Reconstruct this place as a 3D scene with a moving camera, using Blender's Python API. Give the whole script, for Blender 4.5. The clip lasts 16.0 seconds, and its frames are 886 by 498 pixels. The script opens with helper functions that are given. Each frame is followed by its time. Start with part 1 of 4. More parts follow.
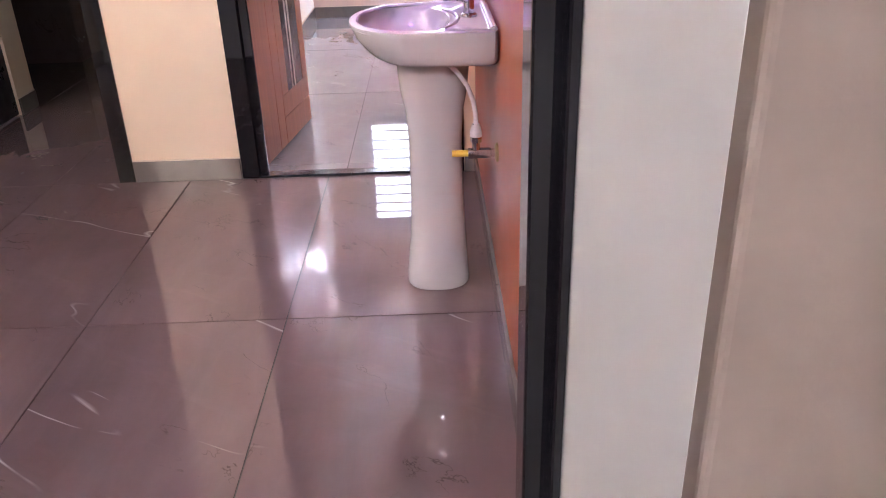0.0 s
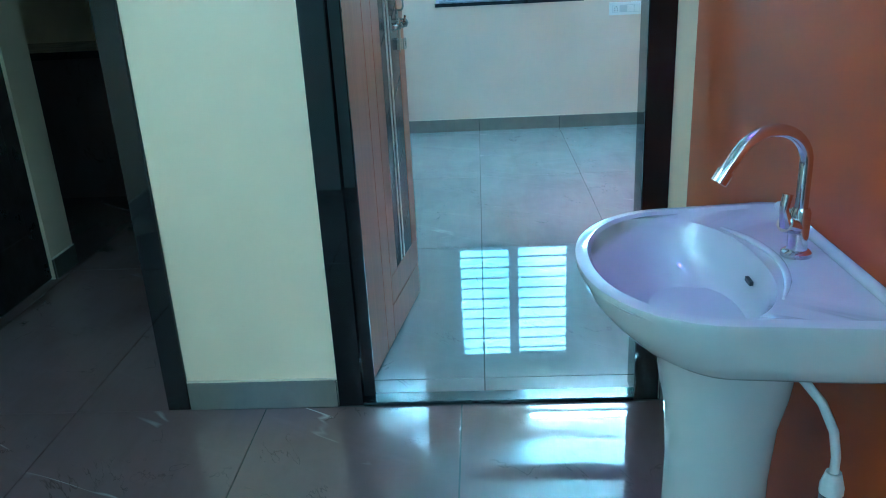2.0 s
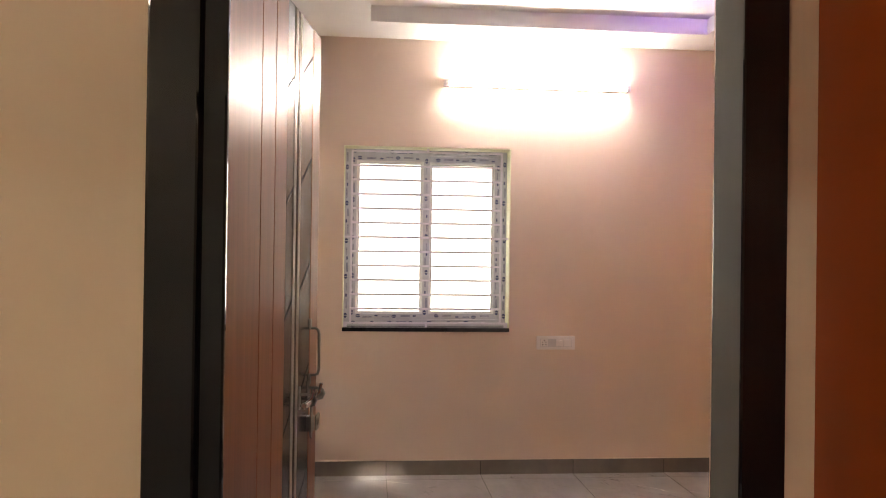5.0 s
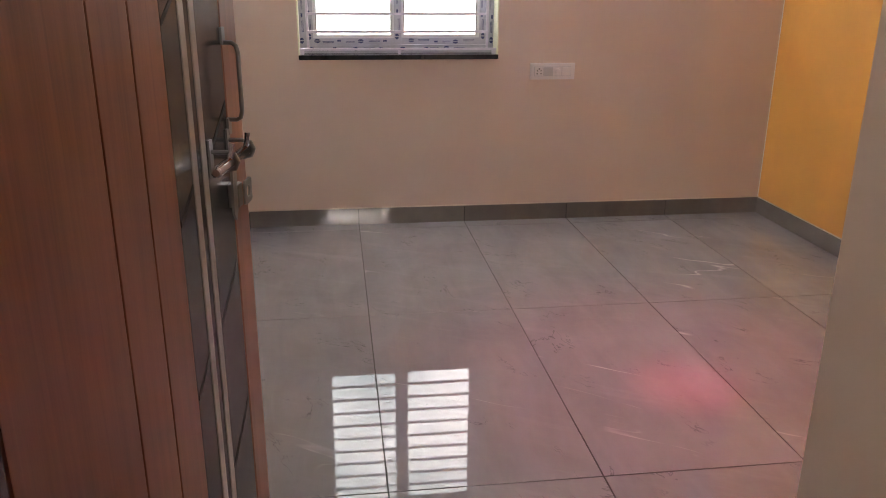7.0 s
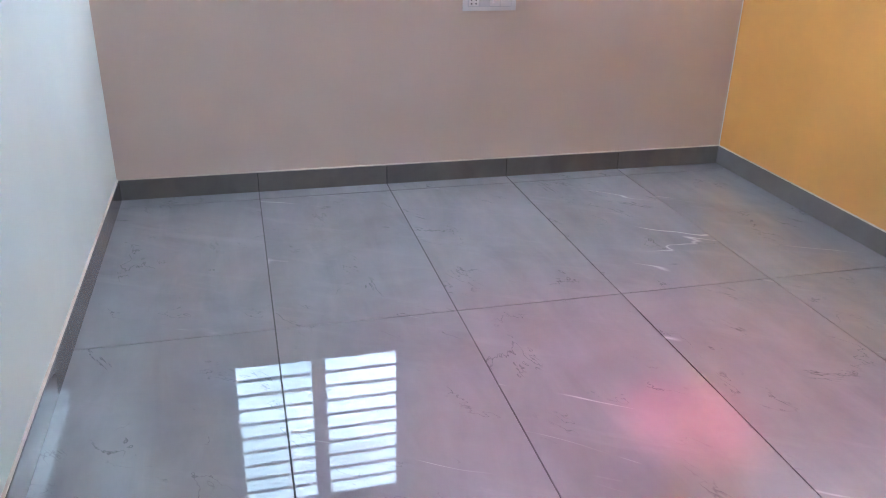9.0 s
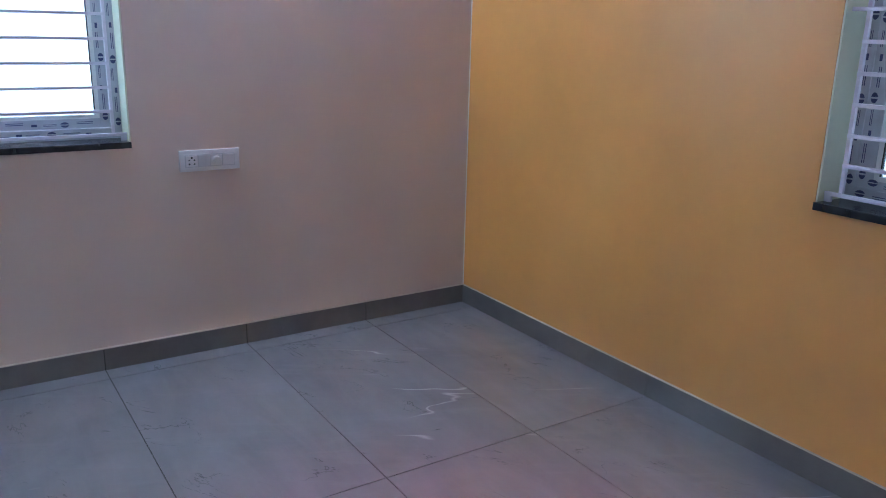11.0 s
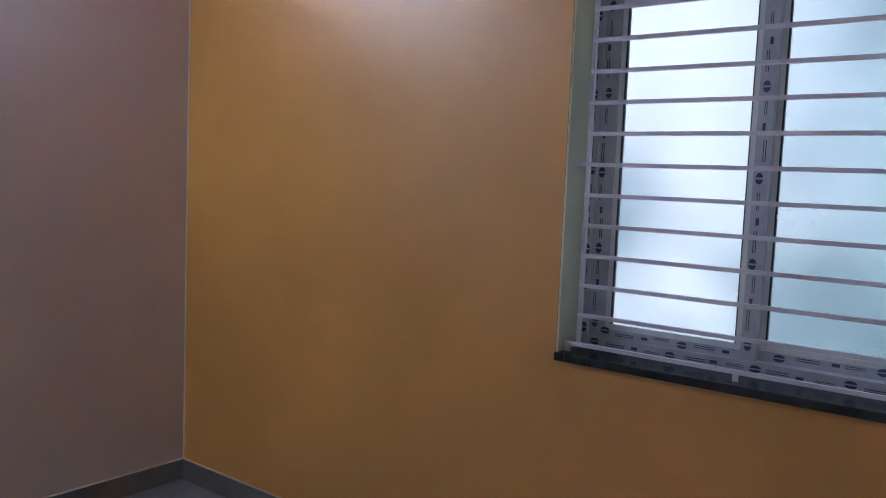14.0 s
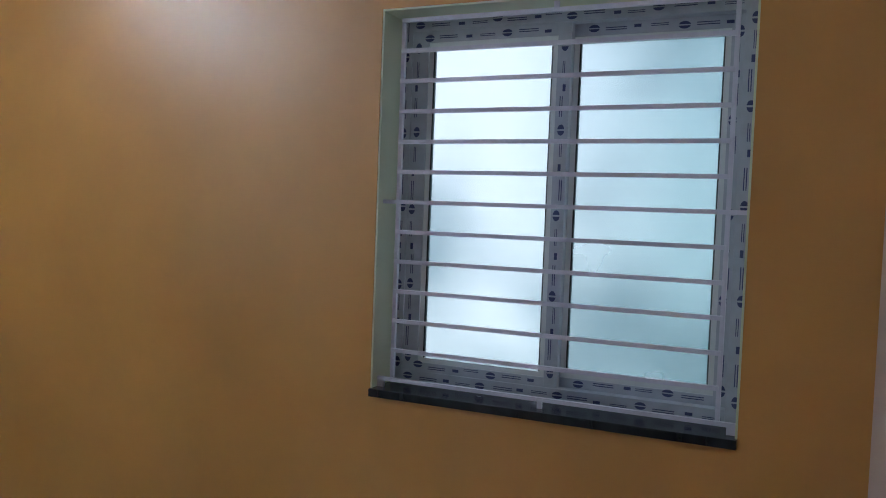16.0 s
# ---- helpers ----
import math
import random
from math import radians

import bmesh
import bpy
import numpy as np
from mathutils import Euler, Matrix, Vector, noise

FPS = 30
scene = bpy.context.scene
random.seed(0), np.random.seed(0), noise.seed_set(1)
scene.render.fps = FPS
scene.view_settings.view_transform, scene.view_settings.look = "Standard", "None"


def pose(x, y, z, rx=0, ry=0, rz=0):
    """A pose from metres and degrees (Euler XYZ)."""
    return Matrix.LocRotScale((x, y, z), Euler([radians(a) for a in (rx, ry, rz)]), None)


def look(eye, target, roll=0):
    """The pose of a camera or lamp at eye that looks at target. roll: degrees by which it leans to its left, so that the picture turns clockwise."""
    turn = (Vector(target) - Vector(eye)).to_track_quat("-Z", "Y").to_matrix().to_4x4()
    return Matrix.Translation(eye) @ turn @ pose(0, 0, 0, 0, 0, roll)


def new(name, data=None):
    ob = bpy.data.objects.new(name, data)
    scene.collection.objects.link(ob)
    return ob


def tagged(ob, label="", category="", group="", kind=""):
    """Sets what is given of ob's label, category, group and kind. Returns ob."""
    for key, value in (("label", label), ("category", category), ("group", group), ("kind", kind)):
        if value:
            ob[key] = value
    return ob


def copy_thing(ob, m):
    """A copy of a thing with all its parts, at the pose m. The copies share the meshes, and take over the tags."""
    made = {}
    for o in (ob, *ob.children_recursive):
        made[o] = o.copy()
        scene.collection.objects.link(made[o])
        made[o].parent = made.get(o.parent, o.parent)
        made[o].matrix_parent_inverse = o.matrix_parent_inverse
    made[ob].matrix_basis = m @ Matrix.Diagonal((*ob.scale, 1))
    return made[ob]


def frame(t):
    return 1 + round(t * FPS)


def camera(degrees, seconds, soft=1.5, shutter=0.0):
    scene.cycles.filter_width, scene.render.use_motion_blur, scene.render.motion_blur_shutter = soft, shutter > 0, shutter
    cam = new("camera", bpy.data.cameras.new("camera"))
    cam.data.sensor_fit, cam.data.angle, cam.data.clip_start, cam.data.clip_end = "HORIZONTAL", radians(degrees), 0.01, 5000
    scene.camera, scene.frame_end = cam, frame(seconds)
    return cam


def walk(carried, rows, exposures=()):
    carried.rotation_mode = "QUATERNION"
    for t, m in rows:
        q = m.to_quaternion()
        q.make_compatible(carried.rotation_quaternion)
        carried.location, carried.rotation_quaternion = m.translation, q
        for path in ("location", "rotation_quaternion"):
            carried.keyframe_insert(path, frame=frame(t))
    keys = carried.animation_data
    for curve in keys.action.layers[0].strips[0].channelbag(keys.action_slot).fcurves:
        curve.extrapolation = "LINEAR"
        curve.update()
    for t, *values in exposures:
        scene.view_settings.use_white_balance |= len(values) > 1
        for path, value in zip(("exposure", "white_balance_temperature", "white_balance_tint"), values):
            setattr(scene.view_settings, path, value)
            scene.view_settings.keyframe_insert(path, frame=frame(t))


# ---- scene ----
cam = camera(58.2, 16.0, soft=1.0)
PATH = [
    (0, (0.431, -0.368, 1.230), (0.445, 1.427, 0.345), -1.8),
    (0.5, (0.313, -0.11, 1.256), (0.21, 1.723, 0.463), -1.8),
    (1, (0.199, 0.181, 1.264), (0.063, 2.027, 0.508), -2.7),
    (1.5, (0.105, 0.476, 1.278), (-0.031, 2.325, 0.53), -2.3),
    (2, (0.059, 0.790, 1.291), (-0.047, 2.660, 0.588), -3.0),
    (2.5, (0.0060, 1.0760, 1.2680), (-0.0500, 2.9810, 0.6600), -2.3),
    (3, (-0.044, 1.309, 1.299), (0.104, 3.259, 0.881), -0.4),
    (3.5, (-0.066, 1.419, 1.322), (0.103, 3.410, 1.235), 0.5),
    (3.7, (-0.058, 1.456, 1.350), (0.115, 3.448, 1.407), 0.6),
    (5.8, (-0.092, 1.890, 1.400), (0.112, 3.875, 1.271), 0.9),
    (6, (-0.088, 1.944, 1.390), (0.141, 3.913, 1.125), 0.8),
    (6.5, (-0.099, 2.19, 1.361), (0.151, 4.115, 0.878), 0.5),
    (7, (-0.057, 2.417, 1.303), (0.195, 4.295, 0.665), 0.4),
    (7.5, (-0.048, 2.631, 1.291), (0.202, 4.48, 0.572), 0.5),
    (8, (-0.041, 2.861, 1.269), (0.278, 4.664, 0.464), 1.2),
    (8.2, (-0.034, 2.927, 1.259), (0.299, 4.725, 0.449), 1.1),
    (10.3, (0.078, 3.438, 1.335), (0.919, 5.075, 0.551), 2.3),
    (10.5, (0.097, 3.448, 1.343), (1.001, 5.077, 0.616), 1.9),
    (11, (0.147, 3.463, 1.385), (1.201, 5.077, 0.852), 1.4),
    (11.5, (0.164, 3.461, 1.419), (1.27, 5.083, 1.039), 1.1),
    (12, (0.179, 3.455, 1.44), (1.335, 5.056, 1.126), 1.2),
    (12.5, (0.199, 3.463, 1.44), (1.395, 5.041, 1.157), 1.4),
    (13, (0.272, 3.522, 1.436), (1.511, 5.071, 1.179), 1.6),
    (13.5, (0.349, 3.572, 1.431), (1.641, 5.082, 1.203), 1.6),
    (14, (0.304, 3.688, 1.402), (1.888, 4.897, 1.232), 2.4),
    (14.3, (0.301, 3.704, 1.402), (2.007, 4.739, 1.258), 2.8),
    (14.5, (0.315, 3.695, 1.429), (2.056, 4.665, 1.267), 2.7),
    (15, (0.304, 3.683, 1.421), (2.101, 4.55, 1.289), 2.7),
    (15.5, (0.303, 3.671, 1.422), (2.122, 4.496, 1.321), 2.6),
    (16, (0.309, 3.677, 1.434), (2.13, 4.498, 1.349), 2.2),
]
# seconds, stops, kelvin, tint
EXPOSURES = [
    (0.0, 3.22, 5850, 32), (0.5, 3.12, 5950, 40), (1.0, 3.23, 5900, 25), (1.3, 3.09, 5250, 2), (1.6, 2.92, 4600, -19), (2.0, 2.50, 3400, -33),
    (2.4, 2.44, 4000, -22), (2.8, 2.35, 4800, -6), (3.2, 2.18, 5400, 4), (3.7, 1.59, 6100, 11), (5.8, 1.55, 8550, 22), (6.5, 1.61, 7650, 21),
    (7.0, 1.62, 6800, 19), (7.5, 2.03, 5750, 12), (8.2, 2.26, 5100, 5), (10.3, 1.73, 4800, 10), (11.0, 1.31, 4550, 8), (12.0, 0.65, 4650, 11),
    (13.5, 0.45, 4950, 14), (14.5, 0.34, 5150, 10), (16.0, 0.39, 5100, 3),
]
walk(cam, [(t, look(eye, aim, roll)) for t, eye, aim, roll in PATH], EXPOSURES)

# ---- world and large lights ----
world = bpy.data.worlds.new("sky")
scene.world = world
world.use_nodes = True
wn = world.node_tree
sky = wn.nodes.new("ShaderNodeTexSky")
sky.sky_type = "NISHITA"
sky.sun_disc = False
sky.sun_elevation = radians(48)
sky.sun_rotation = radians(-36)
sky.air_density, sky.dust_density = 1.2, 3.0
wn.links.new(sky.outputs[0], wn.nodes["Background"].inputs[0])
wn.nodes["Background"].inputs[1].default_value = 0.12

sun = new("sun", bpy.data.lights.new("sun", "SUN"))
sun.data.energy, sun.data.angle, sun.data.color = 5.0, radians(3), (1.0, 0.96, 0.9)
sun.matrix_world = look((-5, 7, 9.5), (0, 0, 0))


def area(name, eye, target, w, h, watts, colour):
    ob = new(name, bpy.data.lights.new(name, "AREA"))
    ob.data.shape, ob.data.size, ob.data.size_y, ob.data.energy, ob.data.color = "RECTANGLE", w, h, watts, colour
    ob.matrix_world = look(eye, target)
    return ob


def spot(name, eye, target, watts, colour, degrees, blend=1.0, size=0.03):
    ob = new(name, bpy.data.lights.new(name, "SPOT"))
    ob.data.energy, ob.data.color, ob.data.spot_size, ob.data.spot_blend = watts, colour, radians(degrees), blend
    ob.data.shadow_soft_size = size
    ob.matrix_world = look(eye, target)
    return ob


RED_SPOT = spot("red_downlight_beam", (1.07, 4.74, 2.84), (1.07, 4.74, 0.0), 46, (1.0, 0.15, 0.34), 46)
RED_CORE = spot("red_downlight_core", (1.07, 4.74, 2.83), (1.09, 4.72, 0.0), 100, (1.0, 0.12, 0.24), 10)
VIOLET_SPOT = spot("violet_downlight_beam", (0.2, 1.95, 2.72), (0.38, 1.98, 0.8), 6.5, (0.42, 0.10, 1.0), 30, 1.0, 0.07)
COVE_GLOW = area("cove_led_beam", (1.95, 5.9, 2.80), (1.6, 6.385, 2.80), 0.5, 0.03, 1.5, (0.35, 0.2, 1.0))

# ---- materials ----


def material(name, base, rough=0.5, metal=0.0, spec=0.5):
    m = bpy.data.materials.new(name)
    m.use_nodes = True
    b = m.node_tree.nodes["Principled BSDF"]
    b.inputs["Base Color"].default_value = (*base, 1)
    b.inputs["Roughness"].default_value = rough
    b.inputs["Metallic"].default_value = metal
    b.inputs["Specular IOR Level"].default_value = spec
    return m, m.node_tree, b


def mapped(nt, scale=(1, 1, 1), per_object=False, turn=0.0):
    geo = nt.nodes.new("ShaderNodeNewGeometry")
    mp = nt.nodes.new("ShaderNodeMapping")
    mp.inputs["Scale"].default_value = scale
    rot = nt.nodes.new("ShaderNodeMapping")
    rot.inputs["Rotation"].default_value = (0, 0, radians(turn))
    nt.links.new(geo.outputs["Position"], rot.inputs["Vector"])
    nt.links.new(rot.outputs[0], mp.inputs["Vector"])
    if per_object:
        info = nt.nodes.new("ShaderNodeObjectInfo")
        mul = nt.nodes.new("ShaderNodeVectorMath")
        mul.operation = "MULTIPLY"
        comb = nt.nodes.new("ShaderNodeCombineXYZ")
        for i in range(3):
            nt.links.new(info.outputs["Random"], comb.inputs[i])
        nt.links.new(comb.outputs[0], mul.inputs[0])
        mul.inputs[1].default_value = (37.0, 53.0, 11.0)
        nt.links.new(mul.outputs[0], mp.inputs["Location"])
    return mp.outputs[0]


def tex_noise(nt, vec, scale, detail=4, rough=0.55, distort=0.0):
    n = nt.nodes.new("ShaderNodeTexNoise")
    n.inputs["Scale"].default_value, n.inputs["Detail"].default_value = scale, detail
    n.inputs["Roughness"].default_value, n.inputs["Distortion"].default_value = rough, distort
    nt.links.new(vec, n.inputs["Vector"])
    return n.outputs["Fac"]


def ramp(nt, fac, stops):
    r = nt.nodes.new("ShaderNodeValToRGB")
    e = r.color_ramp.elements
    e[0].position, e[0].color = stops[0][0], (*stops[0][1], 1)
    e[1].position, e[1].color = stops[-1][0], (*stops[-1][1], 1)
    for p, c in stops[1:-1]:
        k = e.new(p)
        k.color = (*c, 1)
    nt.links.new(fac, r.inputs[0])
    return r.outputs[0]


def mix(nt, fac, a, b, mode="MIX"):
    n = nt.nodes.new("ShaderNodeMix")
    n.data_type, n.blend_type = "RGBA", mode
    for sock, v in ((n.inputs["Factor"], fac), (n.inputs["A"], a), (n.inputs["B"], b)):
        if isinstance(v, (int, float)):
            sock.default_value = v
        elif isinstance(v, tuple):
            sock.default_value = (*v, 1)
        else:
            nt.links.new(v, sock)
    return n.outputs["Result"]


def bump(nt, b, height, strength=0.2, distance=0.002):
    n = nt.nodes.new("ShaderNodeBump")
    n.inputs["Strength"].default_value, n.inputs["Distance"].default_value = strength, distance
    nt.links.new(height, n.inputs["Height"])
    nt.links.new(n.outputs[0], b.inputs["Normal"])


def paint(name, base, rough=0.5, vary=0.06, relief=0.12, spec=0.4):
    """Rolled wall paint: faint clouds, roller grain, uneven gloss."""
    m, nt, b = material(name, base, rough, 0, spec)
    v = mapped(nt)
    big = tex_noise(nt, v, 1.3, 3)
    dark = tuple(c * (1 - vary) for c in base)
    light = tuple(min(1, c * (1 + vary)) for c in base)
    nt.links.new(ramp(nt, big, [(0.3, dark), (0.7, light)]), b.inputs["Base Color"])
    nt.links.new(ramp(nt, tex_noise(nt, v, 3.0, 4), [(0.3, (rough - 0.025,) * 3), (0.7, (rough + 0.03,) * 3)]), b.inputs["Roughness"])
    fine = tex_noise(nt, v, 160, 3, 0.6)
    bump(nt, b, fine, relief, 0.0012)
    return m


def streaked_paint(name, base):
    """Semi-gloss enamel with fine level trowel streaks that catch the light."""
    m, nt, b = material(name, base, 0.38, 0, 1.0)
    v = mapped(nt)
    nt.links.new(ramp(nt, tex_noise(nt, v, 1.6, 4), [(0.3, tuple(c * 0.88 for c in base)), (0.7, tuple(min(1, c * 1.08) for c in base))]), b.inputs["Base Color"])
    st = tex_noise(nt, mapped(nt, (40, 28, 130)), 1.0, 4, 0.6)
    st2 = tex_noise(nt, mapped(nt, (14, 9, 60)), 1.0, 2, 0.5)
    nt.links.new(ramp(nt, st2, [(0.3, (0.34,) * 3), (0.75, (0.42,) * 3)]), b.inputs["Roughness"])
    bump(nt, b, st, 0.40, 0.0013)
    return m


def marble_tile(name, base, rough=0.07, veins=True, spec=1.0):
    m, nt, b = material(name, base, rough, 0, spec)
    b.inputs["IOR"].default_value = 1.55
    v = mapped(nt, (1, 1, 1), True)
    cloud = tex_noise(nt, v, 2.2, 6, 0.62, 0.6)
    col = ramp(nt, cloud, [(0.25, tuple(c * 0.8 for c in base)), (0.5, base), (0.78, tuple(c * 1.22 for c in base))])
    streak = tex_noise(nt, mapped(nt, (5, 1.1, 3), True), 1.6, 5, 0.6, 0.8)
    col = mix(nt, 0.35, col, ramp(nt, streak, [(0.3, tuple(c * 0.78 for c in base)), (0.7, tuple(c * 1.2 for c in base))]))
    if veins:
        # long slanting pale veins, short dark hairlines, faint pale brush strokes
        warp = tex_noise(nt, mapped(nt, (0.5, 2.6, 1), True, 32), 0.7, 4, 0.5, 0.2)
        line = ramp(nt, warp, [(0.4965, (0, 0, 0)), (0.5, (1, 1, 1)), (0.5035, (0, 0, 0))])
        mask = ramp(nt, tex_noise(nt, mapped(nt, (1, 1, 1), True), 2.3, 3), [(0.54, (0, 0, 0)), (0.66, (0.55,) * 3)])
        col = mix(nt, mix(nt, 1.0, line, mask, "MULTIPLY"), col, (0.66, 0.63, 0.60))
        warp2 = tex_noise(nt, mapped(nt, (1.1, 2.4, 1), True, 58), 2.0, 5, 0.6, 0.6)
        line2 = ramp(nt, warp2, [(0.494, (0, 0, 0)), (0.5, (0.8,) * 3), (0.506, (0, 0, 0))])
        mask2 = ramp(nt, tex_noise(nt, mapped(nt, (1, 1, 1), True), 4.7, 3), [(0.54, (0, 0, 0)), (0.62, (0.9,) * 3)])
        col = mix(nt, mix(nt, 1.0, line2, mask2, "MULTIPLY"), col, tuple(c * 0.35 for c in base))
        brush = tex_noise(nt, mapped(nt, (1.2, 7.0, 1), True, 30), 1.6, 5, 0.65, 0.3)
        col = mix(nt, ramp(nt, brush, [(0.55, (0, 0, 0)), (0.8, (0.22,) * 3)]), col, tuple(min(1, c * 1.6) for c in base))
    nt.links.new(col, b.inputs["Base Color"])
    smear = tex_noise(nt, mapped(nt), 5.0, 4, 0.6)
    nt.links.new(ramp(nt, smear, [(0.35, (rough * 0.7,) * 3), (0.75, (rough * 1.5,) * 3)]), b.inputs["Roughness"])
    bump(nt, b, tex_noise(nt, mapped(nt), 7.0, 2), 0.014, 0.002)
    return m


def wood(name, base, rough=0.3):
    m, nt, b = material(name, base, rough, 0, 0.5)
    grain = tex_noise(nt, mapped(nt, (38, 38, 1.6)), 1.0, 6, 0.65, 0.7)
    fine = tex_noise(nt, mapped(nt, (220, 220, 6)), 1.0, 3, 0.6)
    col = ramp(nt, grain, [(0.25, tuple(c * 0.62 for c in base)), (0.5, base), (0.8, tuple(c * 1.3 for c in base))])
    col = mix(nt, 0.3, col, ramp(nt, fine, [(0.3, tuple(c * 0.7 for c in base)), (0.7, tuple(c * 1.15 for c in base))]))
    nt.links.new(col, b.inputs["Base Color"])
    bump(nt, b, mix(nt, 0.35, grain, fine), 0.12, 0.0012)
    return m


def lacquer(name, base, rough=0.14, spec=0.6):
    m, nt, b = material(name, base, rough, 0, spec)
    v = mapped(nt)
    nt.links.new(ramp(nt, tex_noise(nt, v, 9, 5), [(0.3, (rough * 0.6,) * 3), (0.75, (rough * 1.8,) * 3)]), b.inputs["Roughness"])
    nt.links.new(ramp(nt, tex_noise(nt, mapped(nt, (25, 25, 3)), 1, 4), [(0.3, tuple(c * 0.7 for c in base)), (0.7, tuple(c * 1.4 for c in base))]), b.inputs["Base Color"])
    bump(nt, b, tex_noise(nt, mapped(nt, (14, 14, 2.0)), 1.0, 3), 0.02, 0.003)
    return m


def plain(name, base, rough=0.4, metal=0.0, spec=0.5, vary=0.08, scale=30):
    m, nt, b = material(name, base, rough, metal, spec)
    nt.links.new(ramp(nt, tex_noise(nt, mapped(nt), scale, 4), [(0.3, tuple(c * (1 - vary) for c in base)), (0.7, tuple(min(1, c * (1 + vary)) for c in base))]), b.inputs["Base Color"])
    return m


def glowing(name, colour, strength):
    m, nt, b = material(name, (0.9, 0.9, 0.9), 0.4)
    b.inputs["Emission Color"].default_value = (*colour, 1)
    b.inputs["Emission Strength"].default_value = strength
    return m


def frosted_glass(name):
    m, nt, b = material(name, (0.93, 0.97, 0.97), 0.3, 0, 0.5)
    b.inputs["Transmission Weight"].default_value = 1.0
    b.inputs["IOR"].default_value = 1.25
    ribs = tex_noise(nt, mapped(nt, (14, 14, 190)), 1.0, 3, 0.5)
    nt.links.new(ramp(nt, tex_noise(nt, mapped(nt), 3.5, 3), [(0.3, (0.16,) * 3), (0.7, (0.28,) * 3)]), b.inputs["Roughness"])
    bump(nt, b, ribs, 0.35, 0.002)
    # the etched face also scatters daylight sideways
    scatter = nt.nodes.new("ShaderNodeBsdfTranslucent")
    scatter.inputs[0].default_value = (0.93, 0.97, 0.96, 1)
    both = nt.nodes.new("ShaderNodeMixShader")
    both.inputs[0].default_value = 0.22
    nt.links.new(b.outputs[0], both.inputs[1])
    nt.links.new(scatter.outputs[0], both.inputs[2])
    nt.links.new(both.outputs[0], nt.nodes["Material Output"].inputs[0])
    return m


def daylight(name, low, high, strength, z0, z1):
    """Glowing overcast daylight beyond a window, with soft cloudy patches."""
    m = bpy.data.materials.new(name)
    m.use_nodes = True
    nt = m.node_tree
    nt.nodes.remove(nt.nodes["Principled BSDF"])
    em = nt.nodes.new("ShaderNodeEmission")
    geo = nt.nodes.new("ShaderNodeNewGeometry")
    sep = nt.nodes.new("ShaderNodeSeparateXYZ")
    rng = nt.nodes.new("ShaderNodeMapRange")
    rng.inputs[1].default_value, rng.inputs[2].default_value = z0, z1
    nt.links.new(geo.outputs["Position"], sep.inputs[0])
    nt.links.new(sep.outputs[2], rng.inputs[0])
    col = ramp(nt, rng.outputs[0], [(0.0, low), (1.0, high)])
    cloud = ramp(nt, tex_noise(nt, mapped(nt), 0.9, 2), [(0.38, (0.30, 0.37, 0.40)), (0.58, (1, 1, 1))])
    across = nt.nodes.new("ShaderNodeMapRange")
    across.inputs[1].default_value, across.inputs[2].default_value = 4.3, 5.4
    nt.links.new(sep.outputs[1], across.inputs[0])
    col = mix(nt, 1.0, col, ramp(nt, across.outputs[0], [(0.0, (0.40, 0.50, 0.50)), (1.0, (1.08, 1.0, 0.98))]), "MULTIPLY")
    nt.links.new(mix(nt, 1.0, col, cloud, "MULTIPLY"), em.inputs[0])
    em.inputs[1].default_value = strength
    nt.links.new(em.outputs[0], nt.nodes["Material Output"].inputs[0])
    return m


DAY_BACK = daylight("daylight_north", (0.80, 0.95, 0.88), (0.95, 1.0, 1.0), 2.2, 0.4, 2.4)
DAY_SIDE = daylight("daylight_east", (0.92, 0.92, 0.86), (1.0, 0.97, 0.95), 1.1, 0.6, 2.4)
PEACH = paint("peach_paint", (0.69, 0.55, 0.465), 0.5)
CREAM = paint("cream_paint", (0.78, 0.645, 0.485), 0.5)
WHITE_PAINT = paint("white_paint", (0.77, 0.80, 0.73), 0.5)
# Beige darkened in colour to hold back the added front room light.
BEIGE = paint("darkened_beige_paint", (0.25, 0.205, 0.16), 0.55)
CEILING_PAINT = paint("ceiling_paint", (0.82, 0.82, 0.80), 0.6, 0.03, 0.06)
YELLOW = streaked_paint("yellow_enamel", (0.72, 0.35, 0.07))
ORANGE = paint("orange_enamel", (0.38, 0.076, 0.017), 0.30, 0.08, 0.03, 0.3)
REVEAL = paint("pale_green_reveal_paint", (0.86, 0.87, 0.66), 0.5)
TILE = marble_tile("grey_marble_tile", (0.225, 0.215, 0.215), 0.02)
# Same marble tile, its colour darkened and browned for the dimmer hall.
HALL_TILE = marble_tile("dimmed_hall_marble_tile", (0.150, 0.105, 0.101), 0.014, True, 0.8)
SKIRT = marble_tile("grey_skirting_tile", (0.18, 0.160, 0.145), 0.09, False, 0.6)
GROUT = plain("dark_grout", (0.045, 0.04, 0.036), 0.8)
BLACK = lacquer("black_door_frame_lacquer", (0.008, 0.008, 0.010), 0.03, 0.6)
BROWN = wood("brown_door_laminate", (0.30, 0.115, 0.065), 0.32)
DARK_PANEL = lacquer("charcoal_door_panel", (0.035, 0.034, 0.036), 0.16)
DARK_DOOR = lacquer("dark_brown_door", (0.02, 0.012, 0.012), 0.35)
GROOVE = plain("groove_black", (0.015, 0.010, 0.008), 0.6)
CREAM_LINE = plain("cream_inlay", (0.42, 0.38, 0.34), 0.35)
CHROME = plain("chrome", (0.72, 0.72, 0.74), 0.12, 1.0, 0.5, 0.04)
BRASS = plain("dull_brass", (0.42, 0.31, 0.16), 0.35, 1.0)
STEEL = plain("dark_steel", (0.30, 0.29, 0.28), 0.30, 1.0)
